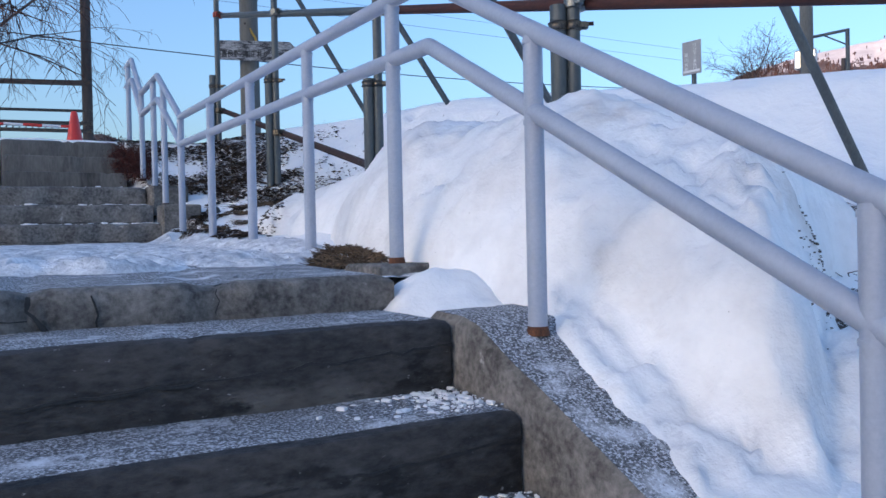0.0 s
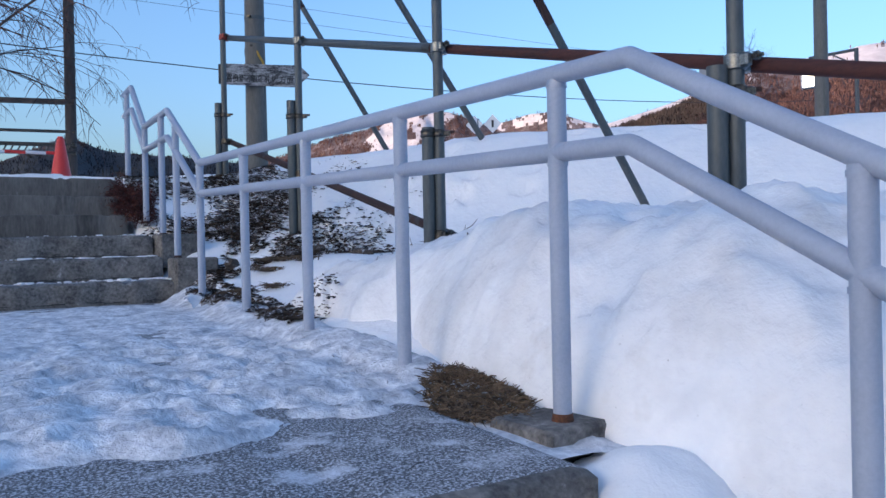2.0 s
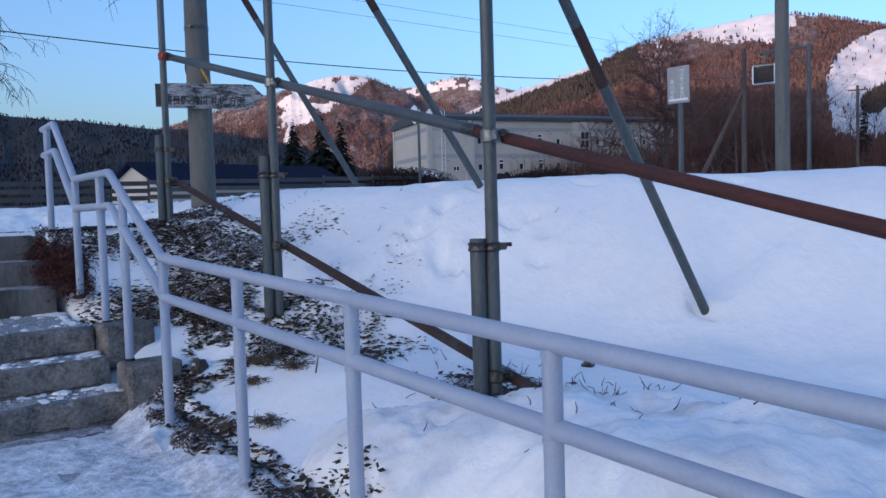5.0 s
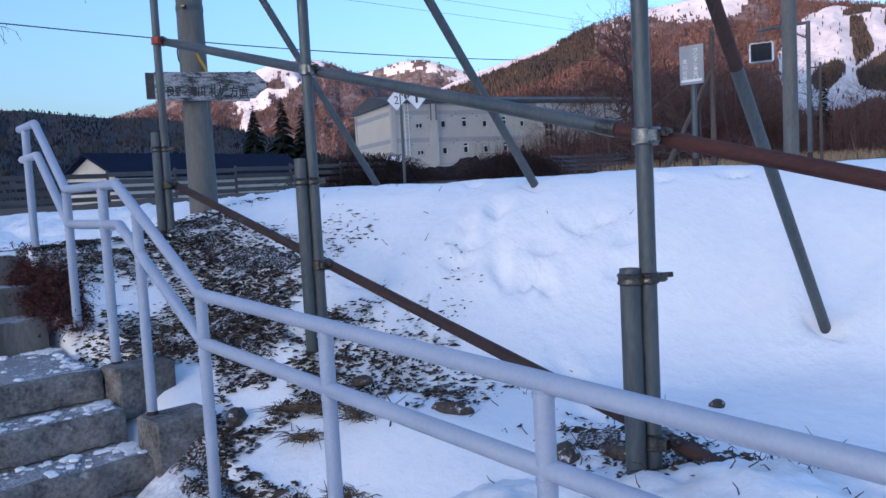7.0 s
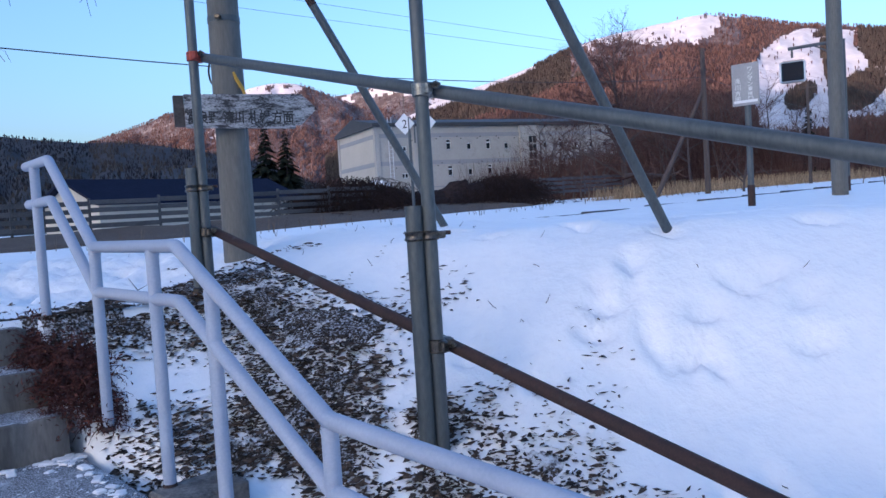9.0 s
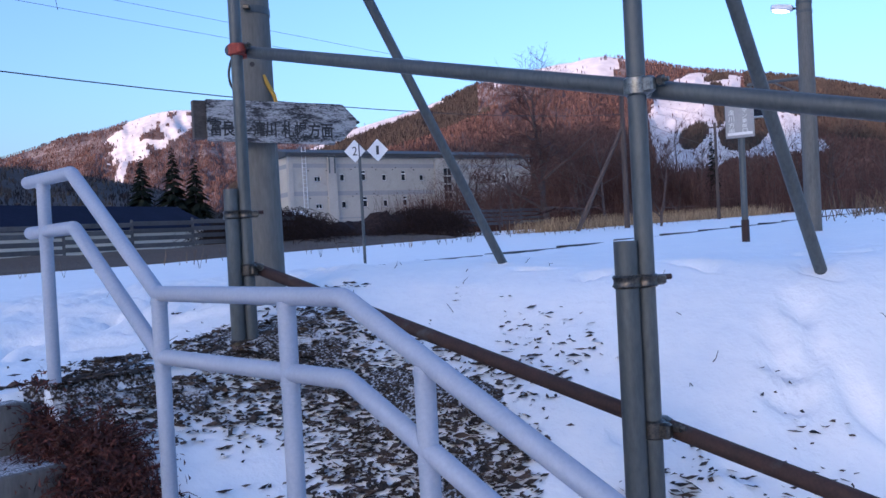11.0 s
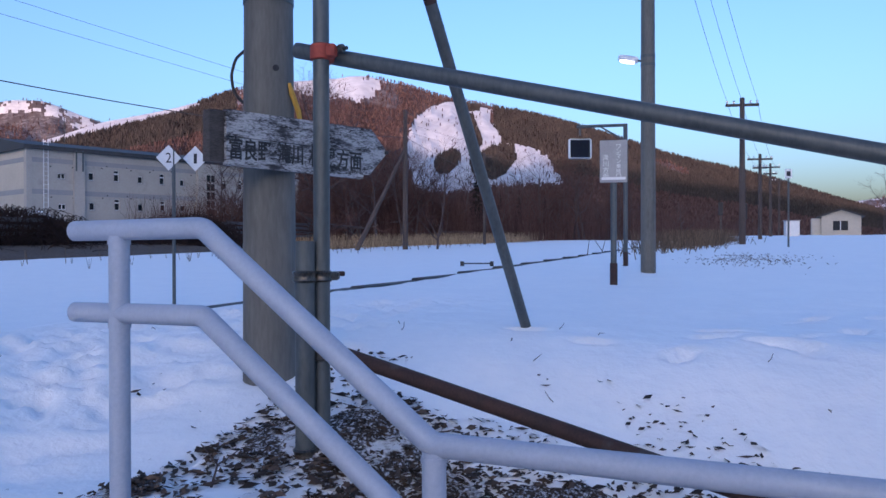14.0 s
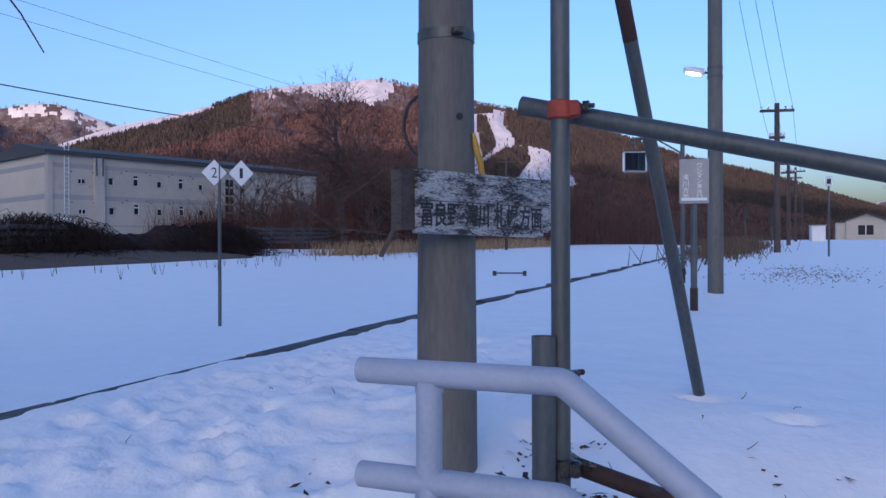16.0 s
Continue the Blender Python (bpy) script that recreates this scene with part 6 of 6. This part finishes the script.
for k in range(7000):
    t = rng.random()
    x, y = 22.5 + 15.5 * t + rng.gauss(0, 0.6), 39.5 - 1.5 * t + rng.gauss(0, 1.1)
    top = 2.3 * (0.75 + 0.3 * math.sin(t * 9)) * max(0.35, 1 - ((y - 39.5 + 1.5 * t) / 2.6) ** 2)
    z = 2.35
    a = rng.uniform(0, 6.28)
    L = rng.uniform(0.6, 2.0)
    h = top * rng.uniform(0.55, 1.12)
    bush.tube([(x + math.cos(a) * L * q, y + math.sin(a) * L * q, z + h * f + rng.gauss(0, 0.05)) for q, f in ((0, 0.2), (0.12, 0.75), (0.38, 1.0), (0.70, 0.92), (1.0, rng.uniform(0.45, 0.75)))], [0.022, 0.020, 0.017, 0.013, 0.006], 3, caps=False)
core_x, core_y = np.arange(21.5, 39.5, 0.35), np.arange(36, 42.6, 0.35)
CX, CY = np.meshgrid(core_x, core_y, indexing="ij")
ct = (CX - 22.5) / 15.5
ch = 2.3 + 2.0 * np.clip(1 - ((CY - 39.5 + 1.5 * ct) / 1.9) ** 2, -0.3, 1) * np.clip(1 - (2 * ct - 1) ** 6, -0.3, 1) * (0.6 + 0.7 * value_noise(CX, CY, 0.8, 3, 4)) + 0.25 * (value_noise(CX, CY, 3, 2, 6) - 0.5)
nyc = len(core_y)
bush.add(np.stack([CX, CY, ch], -1).reshape(-1, 3).tolist(), [(i * nyc + j, (i + 1) * nyc + j, (i + 1) * nyc + j + 1, i * nyc + j + 1) for i in range(len(core_x) - 1) for j in range(nyc - 1)])
tagged(bush.ob("bramble_mound", BRAMBLE), "tangled dark bramble mound before the building", "bushes", kind="stuff")
for x, y, z, s in ((38.0, 40.6, 2.95, (1.5, 0.8, 0.35)), (40.5, 39.5, 2.95, (1.0, 0.6, 0.3)), (34.2, 49.0, 4.0, (1.5, 1.2, 1.1))):
    tagged(stone((x, y, z), s, x, SNOW, "lump of snow lying on the brambles"), category="snow lump", group="snow lumps")

# reeds and dry weeds at the field's edge
reed = Geo()
for k in range(5200):
    x = rng.uniform(37, 66)
    y = 31.0 - 0.10 * (x - 40) + rng.gauss(0, 1.2)
    if math.sin(x * 1.3) + rng.gauss(0, 0.6) < -0.3:
        continue
    z = float(2.30 + 0.018 * (x - 8))
    h = rng.uniform(0.3, 0.9)
    reed.tube([(x, y, z), (x + rng.gauss(0, 0.15), y + rng.gauss(0, 0.15), z + h)], [0.018, 0.006], 3, caps=False)
tagged(reed.ob("reeds", REED), "straw-coloured dry reeds along the wood's edge", "reeds", kind="stuff")
weed = Geo()
for k in range(110):
    t = rng.random()
    x, y = rng.uniform(6, 50), rng.uniform(24, 31)
    z = float(ground_height(x, y))
    for j in range(3):
        a = rng.uniform(0, 6.28)
        h = rng.uniform(0.15, 0.6)
        weed.tube([(x, y, z - 0.05), (x + math.cos(a) * 0.25 * h, y + math.sin(a) * 0.25 * h, z + h)], [0.008, 0.003], 3, caps=False)
tagged(weed.ob("dry_weeds", GRASS), "sparse dry weeds poking through the snow", "weeds", kind="stuff")
# stubble on the platform by the lamp pole
stub = Geo()
for k in range(420):
    x, y = 16.3 + rng.gauss(0, 1.6), 6.9 + rng.gauss(0, 0.5)
    z = float(ground_height(x, y))
    a = rng.uniform(0, 6.28)
    h = rng.uniform(0.02, 0.06)
    stub.tube([(x, y, z), (x + math.cos(a) * h, y + math.sin(a) * h, z + h * 0.6)], [0.007, 0.003], 3, caps=False)
for k in range(1800):
    x, y = 34 + rng.gauss(0, 6), 9.6 + rng.gauss(0, 0.6)
    z = float(3.1 + 0.018 * (x - 32))
    h = rng.uniform(0.15, 0.6)
    stub.tube([(x, y, z - 0.1), (x + rng.gauss(0, 0.2), y + rng.gauss(0, 0.2), z + h)], [0.015, 0.005], 3, caps=False)
tagged(stub.ob("stubble", GRASS), "brown stubble showing through the platform snow", "grass", kind="stuff")

# ---- brown verge, road fence ----


def verge(x, y):
    return ground_height(x, y) + 0.06 + 0.45 * smooth((y - 33.0) / 5) + 0.25 * (value_noise(x, y, 0.5, 3, 2) - 0.5) - 0.3 * smooth((33.8 - y) / 1.0)


grid_object("verge", np.arange(-30, 34, 0.5), np.arange(32.4, 40, 0.4), verge, EARTH, "bare brown earth verge below the road", "verge", "structure")
fence = thing("road_fence", (14, 38, 2.8), "long grey slatted fence beside the road", "fence")
for x0, x1, y0, y1 in ((-34, 26, 38.3, 38.3), (38, 62, 41.5, 44.0)):
    n = int((x1 - x0) / 3)
    for k in range(n):
        xa, xb = x0 + 3 * k, x0 + 3 * k + 3
        ya, yb = y0 + (y1 - y0) * k / n, y0 + (y1 - y0) * (k + 1) / n
        zb = 2.75 + 0.018 * max(0, xa - 8)
        rz = math.atan2(yb - ya, xb - xa)
        part("post", Geo().box((xa, ya, zb + 0.7), (0.10, 0.10, 1.5), rz, 0.01), FENCE_GREY, fence, smooth_faces=False)
        for j in range(4):
            part("rail", Geo().box(((xa + xb) / 2, (ya + yb) / 2 - 0.075, zb + 0.28 + 0.33 * j), (2.98, 0.05, 0.20), rz, 0.01), FENCE_GREY, fence, smooth_faces=False)

# ---- at the head of the stairs: frame, tree, cone ----
tw_ = thing("gantry", (0.5, 12.8, 2.4), "tall dark frame of two poles with cross bars", "gantry")
pa, pb = Vector((-0.06, 13.1, 2.2)), Vector((1.12, 12.45, 2.2))
for p in (pa, pb):
    part("pole", Geo().tube([p, p + Vector((0, 0, 7.0))], [0.075, 0.065], 10), CEDAR, tw_)
for z, r in ((1.72, 0.04), (1.32, 0.022), (1.14, 0.028), (1.03, 0.028)):
    part("cross_bar", Geo().tube([pa + Vector((-0.1, -0.08, z)), pb + Vector((0.05, -0.08, z - 0.06))], r, 8), CEDAR if r > 0.035 else STEEL_DARK, tw_)
for k in range(14):
    q = pa.lerp(pb, (k + 0.5) / 14)
    part("rung", Geo().tube([q + Vector((0, -0.08, 1.02)), q + Vector((0.05, -0.10, 1.12))], 0.010, 6), STEEL_DARK, tw_)
part("side_rail", Geo().tube([pa + Vector((-0.28, 0.1, 0)), pa + Vector((-0.28, 0.1, 3.0))], 0.03, 8), CEDAR, tw_)

cone = thing("traffic_cone", (0.75, 9.93, 2.42), "bright red traffic cone on the snow", "traffic cone")
part("base", Geo().box((0.75, 9.93, 2.435), (0.30, 0.30, 0.03), 0.2, 0.01), RED, cone)
part("cone_body", Geo().tube([(0.75, 9.93, 2.44), (0.75, 9.93, 2.47), (0.75, 9.93, 3.04), (0.75, 9.93, 3.06)], [0.135, 0.128, 0.035, 0.024], 20), RED, cone)
bar = thing("barrier_bar", (-0.3, 9.93, 2.86), "red and white striped barrier bar resting on the cone", "barrier bar")
x = 0.80
k = 0
while x > -2.6:
    part("stripe", Geo().tube([(x, 9.93, 2.88), (x - 0.19, 9.93, 2.885)], 0.0175, 10), (RED if k % 2 == 0 else WHITE_PLASTIC), bar, "red stripe" if k % 2 == 0 else "white stripe")
    x -= 0.19
    k += 1
part("support", Geo().tube([(-2.4, 9.93, 2.42), (-2.4, 9.93, 2.9)], 0.03, 8), STEEL, bar)

bt = thing("birch_tree", (-0.6, 11.9, 2.3), "leafless birch with fine drooping twigs", "tree")
tr, tg = Geo(), Geo()
grow(tr, tg, (-0.85, 11.9, 2.2), 6.0, 0.055, 77, lean=(0.10, -0.02), kids=(9, 7, 6, 4), droop=0.9, first=0.18, spread=0.8, seg=8)
grow(tr, tg, (-1.15, 12.0, 2.2), 5.5, 0.05, 78, lean=(-0.1, 0.05), kids=(9, 7, 6, 4), droop=0.9, first=0.2, spread=0.8, seg=8)
part("trunk", tr, BARK, bt)
part("crown", tg, TWIG, bt, smooth_faces=False)

grid_object("gravel_path", np.arange(-3.5, 0.62, 0.05), np.arange(7.82, 9.8, 0.05), lambda X, Y: 2.415 + 0.03 * (value_noise(X, Y, 3, 4, 5) - 0.35) - 0.05 * smooth((X - 0.25 + 0.4 * (value_noise(X, Y, 1.5, 3, 7) - 0.5)) / 0.25), GRAVEL, "frosted gravel at the head of the stairs", "gravel", "structure")
